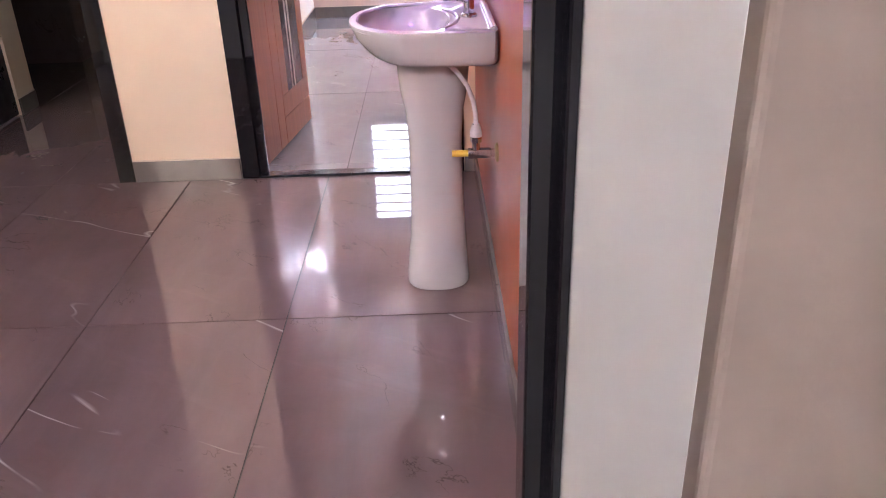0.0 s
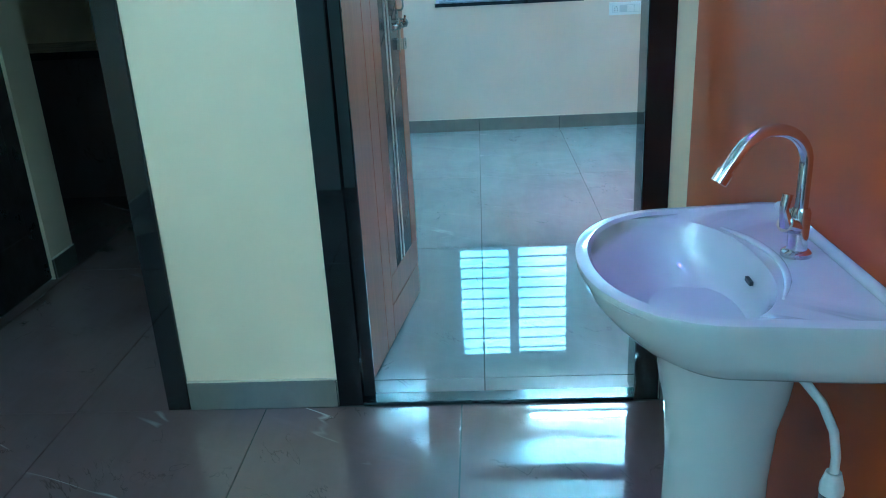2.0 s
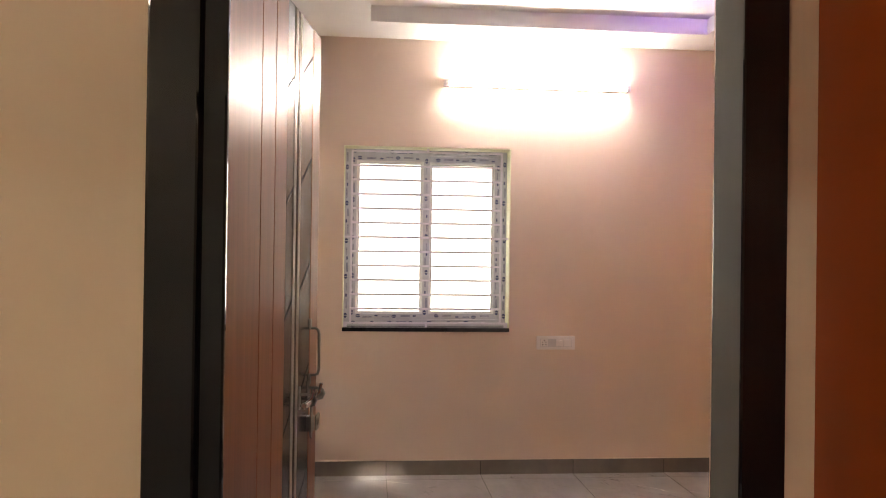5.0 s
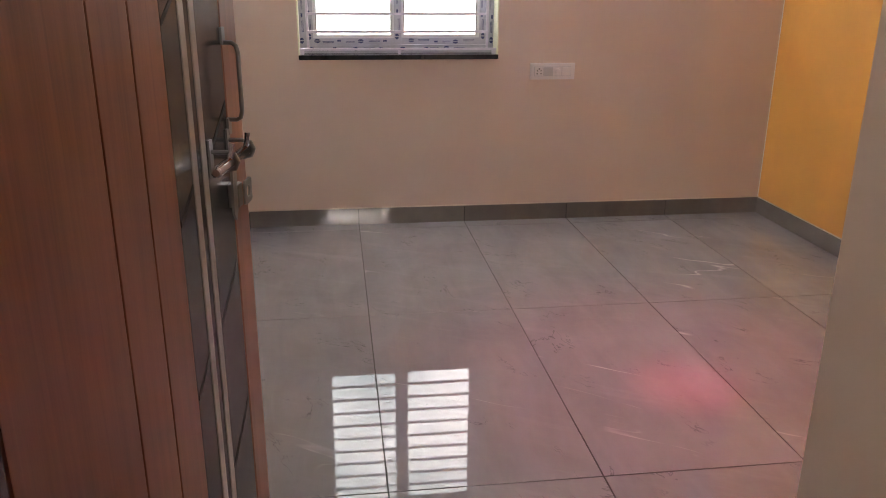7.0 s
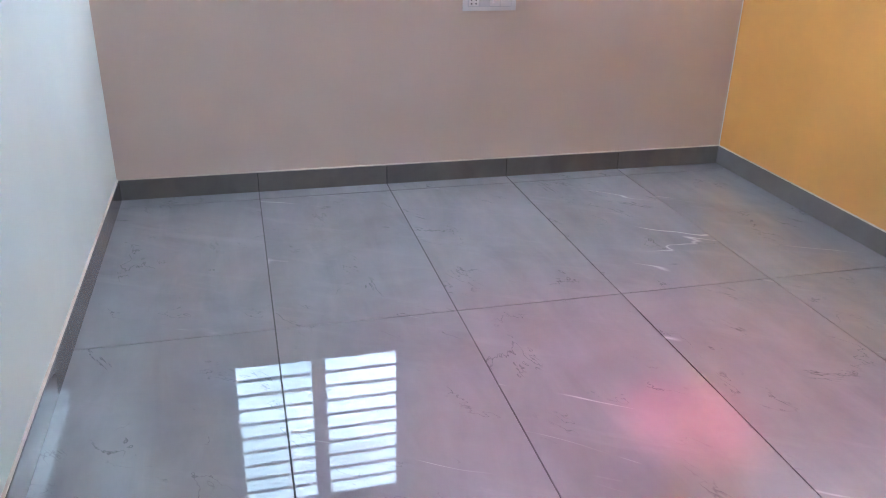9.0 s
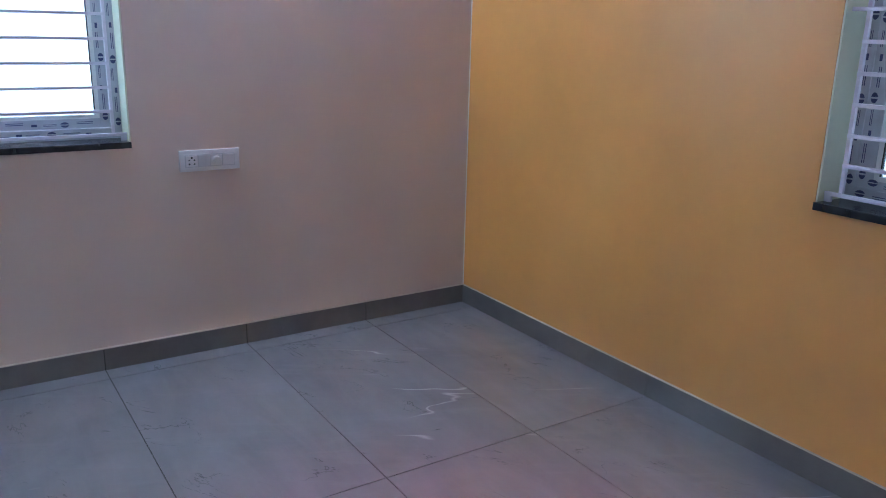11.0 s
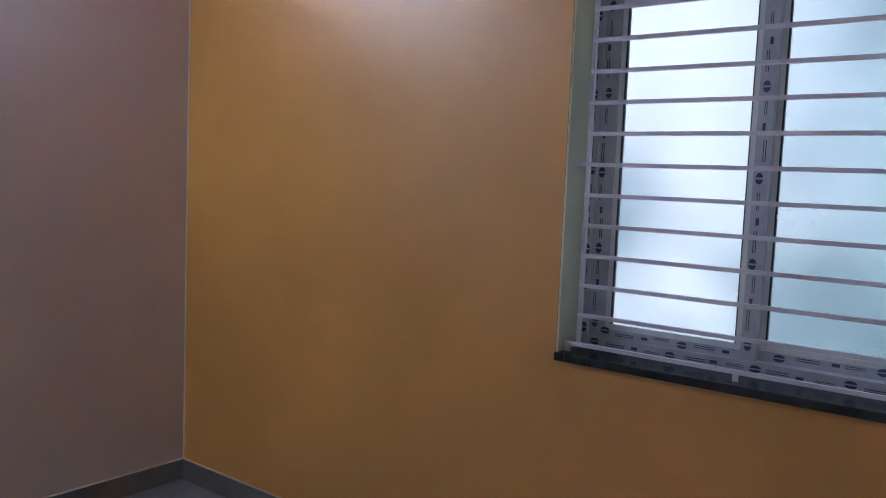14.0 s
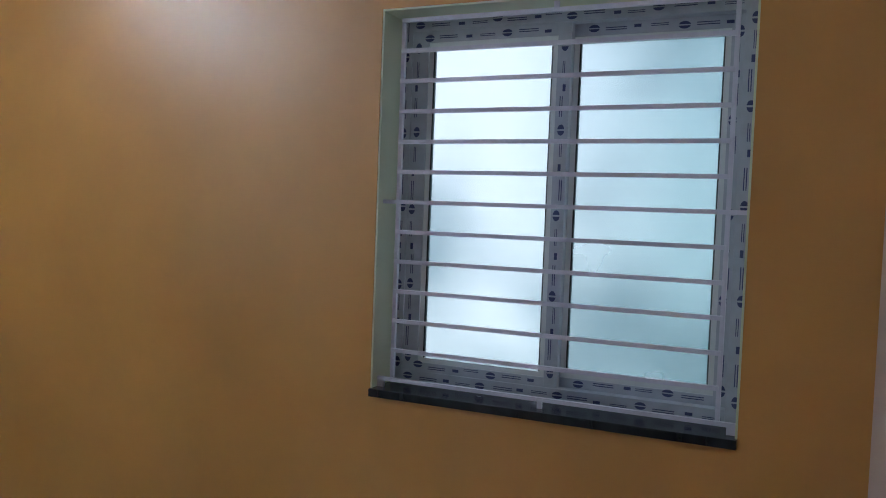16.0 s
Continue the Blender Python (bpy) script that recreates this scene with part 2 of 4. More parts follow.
CERAMIC = plain("glazed_white_ceramic", (0.56, 0.54, 0.525), 0.06, 0, 0.6, 0.02, 6)
HOSE = plain("white_hose", (0.74, 0.72, 0.70), 0.35)
YELLOW_PLUG = plain("yellow_plastic", (0.75, 0.52, 0.05), 0.4)
CAULK = plain("pale_caulk", (0.62, 0.52, 0.42), 0.6)
GRANITE = lacquer("black_granite", (0.02, 0.021, 0.024), 0.16)
UPVC = plain("white_upvc", (0.86, 0.87, 0.88), 0.3, 0, 0.5, 0.03)
FILM = plain("grey_protective_film", (0.57, 0.58, 0.65), 0.32, 0, 0.5, 0.1, 18)
INK = plain("blue_print", (0.06, 0.075, 0.20), 0.4)
GRILL = plain("lilac_white_grille_paint", (0.84, 0.80, 0.90), 0.35, 0, 0.5, 0.05)
RUBBER = plain("black_gasket", (0.02, 0.02, 0.022), 0.6)
SWITCH_WHITE = plain("white_switch_plastic", (0.80, 0.76, 0.76), 0.28, 0, 0.5, 0.02)
SWITCH_GREY = plain("pale_grey_switch_plastic", (0.60, 0.58, 0.60), 0.3, 0, 0.5, 0.02)
# Flat black stands in for the shade inside openings that aren't cut.
DARK_HOLE = plain("hole_shade_black", (0.02, 0.02, 0.02), 0.6)
GLASS = frosted_glass("ribbed_frosted_glass")
TUBE = glowing("tube_glow", (0.92, 0.97, 1.0), 66)
HALL_FILL = glowing("hall_fill_glow", (1.0, 0.96, 0.9), 16)
FRONT_FILL = glowing("front_room_fill_glow", (1.0, 0.97, 0.92), 62)

RED_LENS = glowing("red_lens_glow", (1.0, 0.1, 0.15), 1.5)
VIOLET_LENS = glowing("violet_lens_glow", (0.4, 0.25, 1.0), 3)
WHITE_LENS = plain("opal_lens", (0.7, 0.7, 0.7), 0.3)
SOIL = plain("ground_soil", (0.20, 0.17, 0.12), 0.9, 0, 0.3, 0.3, 1.5)
RENDER_WALL = plain("pale_render", (0.74, 0.66, 0.46), 0.8, 0, 0.3, 0.06, 2)
BRICK = plain("red_brick", (0.32, 0.12, 0.07), 0.85, 0, 0.3, 0.2, 12)
LEAF = plain("leaf_green", (0.06, 0.12, 0.035), 0.5, 0, 0.4, 0.3, 9)

# ---- building helpers ----


def mesh_of(name, bm, mat, bevel=0.0):
    if bevel:
        bmesh.ops.bevel(bm, geom=bm.edges[:], offset=bevel, segments=2, affect="EDGES", profile=0.7, clamp_overlap=True)
    me = bpy.data.meshes.new(name)
    bm.normal_update()
    bm.to_mesh(me)
    bm.free()
    me.materials.append(mat)
    return me


def box(bm, x0, x1, y0, y1, z0, z1):
    v = [bm.verts.new((x, y, z)) for z in (z0, z1) for x, y in ((x0, y0), (x1, y0), (x1, y1), (x0, y1))]
    for f in ((3, 2, 1, 0), (4, 5, 6, 7), (0, 1, 5, 4), (1, 2, 6, 5), (2, 3, 7, 6), (3, 0, 4, 7)):
        bm.faces.new([v[i] for i in f])
    return bm


def boxes(*dims):
    bm = bmesh.new()
    for d in dims:
        box(bm, *d)
    return bm


def tube(bm, points, r, n=12, caps=True):
    """A round bar swept along points; r may be a list."""
    pts = [Vector(p) for p in points]
    rad = r if isinstance(r, (list, tuple)) else [r] * len(pts)
    rings = []
    side = None
    for i, p in enumerate(pts):
        d = (pts[min(i + 1, len(pts) - 1)] - pts[max(i - 1, 0)]).normalized()
        if side is None:
            side = d.orthogonal().normalized()
        side = (side - d * side.dot(d)).normalized()
        up = d.cross(side)
        rings.append([bm.verts.new(p + (side * math.cos(a) + up * math.sin(a)) * rad[i]) for a in [2 * math.pi * k / n for k in range(n)]])
    for a, b in zip(rings, rings[1:]):
        for k in range(n):
            bm.faces.new((a[k], a[(k + 1) % n], b[(k + 1) % n], b[k]))
    if caps:
        bm.faces.new(rings[0][::-1])
        bm.faces.new(rings[-1])
    return bm


def smooth(ob, limit=40):
    for p in ob.data.polygons:
        p.use_smooth = True
    ob.data.set_sharp_from_angle(angle=radians(limit))
    return ob


def part(name, bm, mat, parent, label="", bevel=0.0, rounded=False):
    ob = new(name, mesh_of(name, bm, mat, bevel))
    ob.parent = parent
    if rounded:
        smooth(ob)
    return tagged(ob, label)


def thing(name, label, category, group="", at=None, kind=""):
    ob = new(name)
    ob.empty_display_size = 0.1
    if at is not None:
        ob.matrix_world = at
    return tagged(ob, label, category, group, kind)


def structure(name, bm, mat, label, category):
    return tagged(new(name, mesh_of(name, bm, mat)), label, category, "", "structure")


# ---- main dimensions ----
RIGHT, LEFT, BACK, SOUTH = 2.422, -0.562, 6.745, 3.09
HALL_N, HALL_E, HALL_W, HALL_S = 2.893, 0.612, -1.86, 0.50
SOFFIT, CEIL = 2.755, 2.85
W1 = (-0.246, 0.817, 0.93, 2.075)
W2 = (3.80, 4.857, 0.899, 2.043)
T = 0.23
LINTEL = 2.08
BED_HEAD = 1.945
FRONT_DOOR = (-1.80, -1.07, 1.93)

# ---- walls ----
structure("wall_north", boxes(
    (LEFT - T, W1[0], BACK, BACK + T, 0, 3.0), (W1[1], RIGHT + T, BACK, BACK + T, 0, 3.0),
    (W1[0], W1[1], BACK, BACK + T, 0, W1[2] - 0.025), (W1[0], W1[1], BACK, BACK + T, W1[3], 3.0)), PEACH,
    "peach painted bedroom wall with a window opening", "wall")
structure("wall_east", boxes(
    (RIGHT, RIGHT + T, 2.94, W2[0], 0, 3.0), (RIGHT, RIGHT + T, W2[1], BACK, 0, 3.0),
    (RIGHT, RIGHT + T, W2[0], W2[1], 0, W2[2] - 0.025), (RIGHT, RIGHT + T, W2[0], W2[1], W2[3], 3.0)), YELLOW,
    "mustard yellow glossy painted bedroom wall with a window opening", "wall")
structure("wall_west", boxes((LEFT - T, LEFT, SOUTH, BACK, 0, 3.0)), WHITE_PAINT, "white painted bedroom wall beside the open door", "wall")
structure("wall_door", boxes(
    (-0.865, -0.40, HALL_N, SOUTH, 0, 3.0), (0.5605, RIGHT, HALL_N, SOUTH, 0, 3.0),
    (-0.40, 0.56, HALL_N, SOUTH, BED_HEAD + 0.07, 3.0), (HALL_W, -0.865, HALL_N, SOUTH, LINTEL + 0.07, 3.0)), CREAM,
    "cream painted wall between hall and bedroom with two doorways", "wall")
structure("wall_south", boxes((0.715, RIGHT, SOUTH, 3.505, 0, 3.0)), PEACH, "peach painted thick wall beside the bedroom doorway", "wall")
structure("wall_hall_east", boxes((HALL_E, HALL_E + T, 0.57, HALL_N, 0, 3.0)), ORANGE, "glossy burnt orange painted hall wall", "wall")
structure("wall_hall_south", boxes(
    (0.587, 2.2, 0.03, 0.565, 0, 3.0), (-0.85, -0.40, 0.03, 0.50, 0, 3.0), (-0.40, 0.587, 0.03, 0.50, LINTEL, 3.0),
    (FRONT_DOOR[1], -0.85, 0.03, 0.50, 0, 3.0), (FRONT_DOOR[0], FRONT_DOOR[1], 0.03, 0.50, FRONT_DOOR[2], 3.0), (-2.1, FRONT_DOOR[0], 0.03, 0.50, 0, 3.0)), WHITE_PAINT,
    "white painted hall wall with a deep doorway", "wall")
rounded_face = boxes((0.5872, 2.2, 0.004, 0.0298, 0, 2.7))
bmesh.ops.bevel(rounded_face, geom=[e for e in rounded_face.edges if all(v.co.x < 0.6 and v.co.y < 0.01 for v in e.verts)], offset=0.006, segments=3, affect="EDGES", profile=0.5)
structure("wall_front_room_face", rounded_face, BEIGE, "beige wall face beside the doorway, darkened in its colour", "wall")
structure("wall_hall_west", boxes(
    (HALL_W - T, HALL_W, 0.50, 3.08, 0, 3.0), (HALL_W - T, HALL_W, 4.00, 4.20, 0, 3.0), (HALL_W - T, HALL_W, 3.08, 4.00, LINTEL, 3.0)), CREAM,
    "cream painted hall wall with a dark door", "wall")
structure("wall_passage_end", boxes((-3.2, LEFT - T, 7.2, 7.4, 0, 3.0), (-3.2, -3.0, 4.20, 7.2, 0, 3.0), (-3.2, HALL_W - T, 4.02, 4.20, 0, 3.0), (LEFT - T, LEFT - 0.02, BACK + T, 7.2, 0, 3.0)), CREAM,
    "unlit cream passage walls", "wall")
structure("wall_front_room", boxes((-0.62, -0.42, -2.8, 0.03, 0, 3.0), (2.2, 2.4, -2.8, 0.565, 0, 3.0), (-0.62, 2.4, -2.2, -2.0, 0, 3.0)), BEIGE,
    "beige front room walls, darkened in their colour", "wall")

structure("trim", boxes((RIGHT - 0.0035, RIGHT - 0.0003, BACK - 0.0045, BACK - 0.0003, 0.097, SOFFIT)), CEILING_PAINT, "white paint line in the wall corner", "trim")

# ---- ceilings ----
TX0, TX1, TY0, TY1 = -0.09, 1.95, 3.62, 6.385
structure("ceiling", boxes((LEFT, RIGHT, SOUTH, BACK, CEIL + 0.05, CEIL + 0.15)), CEILING_PAINT, "white bedroom slab above the false ceiling", "ceiling")
structure("ceiling_tray", boxes(
    (LEFT, RIGHT, TY1, BACK, SOFFIT, CEIL + 0.05), (LEFT, RIGHT, SOUTH, TY0, SOFFIT, CEIL + 0.05),
    (LEFT, TX0, TY0, TY1, SOFFIT, CEIL + 0.05), (TX1, RIGHT, TY0, TY1, SOFFIT, CEIL + 0.05),
    (TX0, TX1, TY0, TY1, CEIL, CEIL + 0.05)), CEILING_PAINT, "white gypsum false ceiling with a recessed tray", "ceiling")
structure("ceiling_hall", boxes((HALL_W - T, HALL_E + T, 0.03, HALL_N, 2.75, 2.85), (-3.2, LEFT - T, HALL_N, 7.4, 2.75, 2.85), (-0.62, 2.4, -3.0, 0.03, 2.75, 2.85)), CEILING_PAINT,
    "white hall ceiling", "ceiling")

# ---- door frames ----


bedroom_frame = thing("door_1", "black lacquered bedroom door frame around an open doorway", "door frame", kind="structure", at=pose(0.08, 2.9, 0))


def frame_part(name, dims, parent, mat=BLACK, bevel=0.004, label=""):
    ob = part(name, boxes(dims), mat, parent, label, bevel)
    ob.matrix_parent_inverse = parent.matrix_world.inverted()
    return ob


frame_part("jamb", (-0.402, -0.328, 2.886, 2.906, 0, BED_HEAD + 0.07), bedroom_frame)
frame_part("rebate", (-0.402, -0.291, 2.906, 2.922, 0, BED_HEAD + 0.07), bedroom_frame)
frame_part("rebate", (-0.402, -0.358, 2.922, 3.086, 0, BED_HEAD + 0.07), bedroom_frame)
frame_part("jamb", (0.488, 0.561, 2.886, 2.992, 0, BED_HEAD + 0.07), bedroom_frame)
frame_part("head", (-0.328, 0.488, 2.886, 2.976, BED_HEAD, BED_HEAD + 0.07), bedroom_frame)
frame_part("threshold", (-0.328, 0.488, 2.884, 2.944, 0.0, 0.010), bedroom_frame, GRANITE, 0.003, "black granite threshold strip")

passage_frame = thing("door_2", "black lacquered door frame around the dark passage opening", "door frame", kind="structure", at=pose(-1.4, 2.9, 0))
frame_part("jamb", (-0.935, -0.866, 2.884, 3.08, 0, LINTEL + 0.07), passage_frame)
frame_part("jamb", (HALL_W + 0.001, HALL_W + 0.07, 2.884, 3.06, 0, LINTEL + 0.07), passage_frame)
frame_part("head", (HALL_W + 0.07, -0.935, 2.90, 3.06, LINTEL, LINTEL + 0.07), passage_frame)

entry_frame = thing("door_3", "black lacquered door frame at the hall entrance", "door frame", kind="structure", at=pose(0.1, 0.52, 0))
frame_part("jamb", (0.540, 0.611, 0.500, 0.582, 0, LINTEL), entry_frame)
frame_part("jamb", (0.572, 0.5865, 0.452, 0.500, 0, LINTEL), entry_frame)
frame_part("jamb", (-0.399, -0.32, 0.46, 0.56, 0, LINTEL), entry_frame)
frame_part("head", (-0.32, 0.540, 0.46, 0.56, LINTEL - 0.07, LINTEL), entry_frame)

passage_door = thing("door_4", "closed dark brown passage door", "door", kind="structure", at=pose(HALL_W, 3.54, 0))
frame_part("leaf", (HALL_W - 0.05, HALL_W - 0.012, 3.085, 3.995, 0.008, LINTEL), passage_door, DARK_DOOR)
frame_part("panel", (HALL_W - 0.012, HALL_W - 0.004, 3.20, 3.88, 0.25, 0.95), passage_door, DARK_DOOR)
frame_part("panel", (HALL_W - 0.012, HALL_W - 0.004, 3.20, 3.88, 1.10, 1.95), passage_door, DARK_DOOR)

counter = thing("kitchen_counter", "black granite counter in the unlit passage, base coloured dark for shade", "counter", at=pose(-2.45, 5.5, 0))
# Dim wall below the slab: dark tile colour stands in for shade.
frame_part("base", (-2.99, -2.02, 5.30, 5.86, 0.001, 0.82), counter, HALL_TILE, 0.003)
frame_part("slab", (-2.995, -1.99, 5.25, 5.88, 0.82, 0.862), counter, GRANITE, 0.004, "black granite slab")

# ---- bedroom door leaf, open ----
# local: x along the leaf from the hinge, -y is the face towards the doorway, z up
LEAF_W, LEAF_H = 0.747, 1.920
hinge_at = Vector((-0.317, 2.982, 0.012))
leaf_angle = math.degrees(math.atan2(0.739, 0.109))
door = thing("bedroom_door", "open brown laminate door with a charcoal inlay panel and chrome bolt", "door", at=pose(*hinge_at, 0, 0, leaf_angle))


def leaf_board(x0, x1, z0, z1, name="board", mat=BROWN, y0=-0.0, y1=0.036, bevel=0.0015, label=""):
    return part(name, boxes((x0, x1, y0, y1, z0, z1)), mat, door, label, bevel)


part("core", boxes((0.001, LEAF_W - 0.001, 0.004, 0.034, 0.001, LEAF_H - 0.001)), GROOVE, door, "dark core showing in the grooves")
leaf_board(0.0, 0.234, 0, LEAF_H)
leaf_board(0.238, 0.331, 0, LEAF_H)
leaf_board(0.335, 0.424, 0.232, LEAF_H)
leaf_board(0.335, LEAF_W, 0.128, 0.228)
leaf_board(0.335, LEAF_W, 0.0, 0.124)
leaf_board(0.668, LEAF_W, 0.232, LEAF_H)
leaf_board(0.427, 0.665, 0.232, LEAF_H, "inlay_panel", DARK_PANEL, 0.001, 0.035, 0.001, "charcoal gloss inlay panel")
for x in (0.489, 0.530):
    leaf_board(x, x + 0.019, 0.233, LEAF_H - 0.001, "inlay_line", CREAM_LINE, -0.0005, 0.003, 0.0, "pale inlay line")
for k in range(7):
    z = 0.30 + k * 0.245
    for xa, xb, za in ((0.430, 0.487, z - 0.040), (0.551, 0.662, z + 0.010)):
        bm = bmesh.new()
        rise = (xb - xa) * 0.62
        a = [(xa, za), (xb, za + rise), (xb, za + rise + 0.007), (xa, za + 0.007)]
        lo = [bm.verts.new((p[0], 0.0012, p[1])) for p in a]
        hi = [bm.verts.new((p[0], 0.0002, p[1])) for p in a]
        bm.faces.new(hi)
        for i in range(4):
            bm.faces.new((lo[i], lo[(i + 1) % 4], hi[(i + 1) % 4], hi[i]))
        part("inlay_groove", bm, GROOVE, door)
# round chrome bolt with staples, hasp plate, pull handle
BZ = 1.062 - 0.012
part("bolt", tube(bmesh.new(), [(0.495, -0.028, BZ), (0.498, -0.028, BZ), (0.671, -0.028, BZ), (0.675, -0.028, BZ)], [0.005, 0.0076, 0.0076, 0.005], 16), CHROME, door, "round chrome sliding bolt", 0, True)
for x in (0.568, 0.658):
    bm = tube(bmesh.new(), [(x, 0.002, BZ + 0.013), (x, -0.022, BZ + 0.013), (x, -0.034, BZ + 0.010), (x, -0.0385, BZ), (x, -0.034, BZ - 0.010), (x, -0.022, BZ - 0.013), (x, 0.002, BZ - 0.013)], 0.0034, 8)
    part("staple", bm, STEEL, door, "", 0, True)
    part("staple_plate", boxes((x - 0.008, x + 0.008, -0.002, 0.001, BZ - 0.022, BZ + 0.030)), STEEL, door, "", 0.0005)
for x in (0.560, 0.645):
    part("bolt_lug", tube(bmesh.new(), [(x, -0.028, BZ), (x - 0.001, -0.032, BZ + 0.016), (x - 0.001, -0.034, BZ + 0.027)], [0.0045, 0.0035, 0.0042], 8), CHROME, door, "", 0, True)
bm = bmesh.new()
prof = [(0.585, BZ - 0.004), (0.607, BZ - 0.004), (0.600, BZ - 0.080), (0.590, BZ - 0.092), (0.580, BZ - 0.080)]
lo = [bm.verts.new((x, -0.0245, z)) for x, z in prof]
hi = [bm.verts.new((x, -0.021, z)) for x, z in prof]
bm.faces.new(lo)
bm.faces.new(hi[::-1])
for i in range(5):
    bm.faces.new((lo[i], hi[i], hi[(i + 1) % 5], lo[(i + 1) % 5]))
bmesh.ops.recalc_face_normals(bm, faces=bm.faces[:])
part("hasp_arm", bm, STEEL, door, "dark steel hasp arm hanging from the bolt")
bm = bmesh.new()
hx, hz, hr = 0.684, 0.978, 0.0095
n = 24
ring_i, ring_o = [], []
for k in range(n):
    a = 2 * math.pi * (k + 0.5) / n
    c, q = math.cos(a), math.sin(a)
    m = 1 / max(abs(c) / 0.021, abs(q) / 0.019)
    ring_i.append((hx + c * hr, hz + q * hr))
    ring_o.append((hx + c * m, hz + q * m))
layers = []
for y in (-0.019, -0.016):
    layers.append(([bm.verts.new((x, y, z)) for x, z in ring_i], [bm.verts.new((x, y, z)) for x, z in ring_o]))
for k in range(n):
    j = (k + 1) % n
    (i0, o0), (i1, o1) = layers
    bm.faces.new((i0[k], o0[k], o0[j], i0[j]))
    bm.faces.new((i1[j], o1[j], o1[k], i1[k]))
    bm.faces.new((o0[k], o1[k], o1[j], o0[j]))
    bm.faces.new((i0[j], i1[j], i1[k], i0[k]))
part("hasp_plate", bm, STEEL, door, "square steel hasp plate with a round hole")
part("hasp_bracket", boxes((0.640, 0.663, -0.0155, 0.001, 0.962, 0.998)), STEEL, door, "", 0.002)
GX = 0.668
bm = tube(bmesh.new(), [(GX, 0.001, 1.092), (GX, -0.014, 1.092), (GX - 0.004, -0.021, 1.096), (GX - 0.006, -0.024, 1.106), (GX - 0.006, -0.024, 1.190), (GX - 0.004, -0.021, 1.200), (GX, -0.014, 1.204), (GX, 0.001, 1.204)], 0.0034, 10)
part("pull_handle", bm, STEEL, door, "steel pull handle", 0, True)
for z in (1.082, 1.214):
    part("handle_foot", boxes((GX - 0.008, GX + 0.008, -0.003, 0.001, z - 0.012, z + 0.012)), STEEL, door, "", 0.001)

# ---- sliding windows with film-wrapped frames, grilles, sills ----


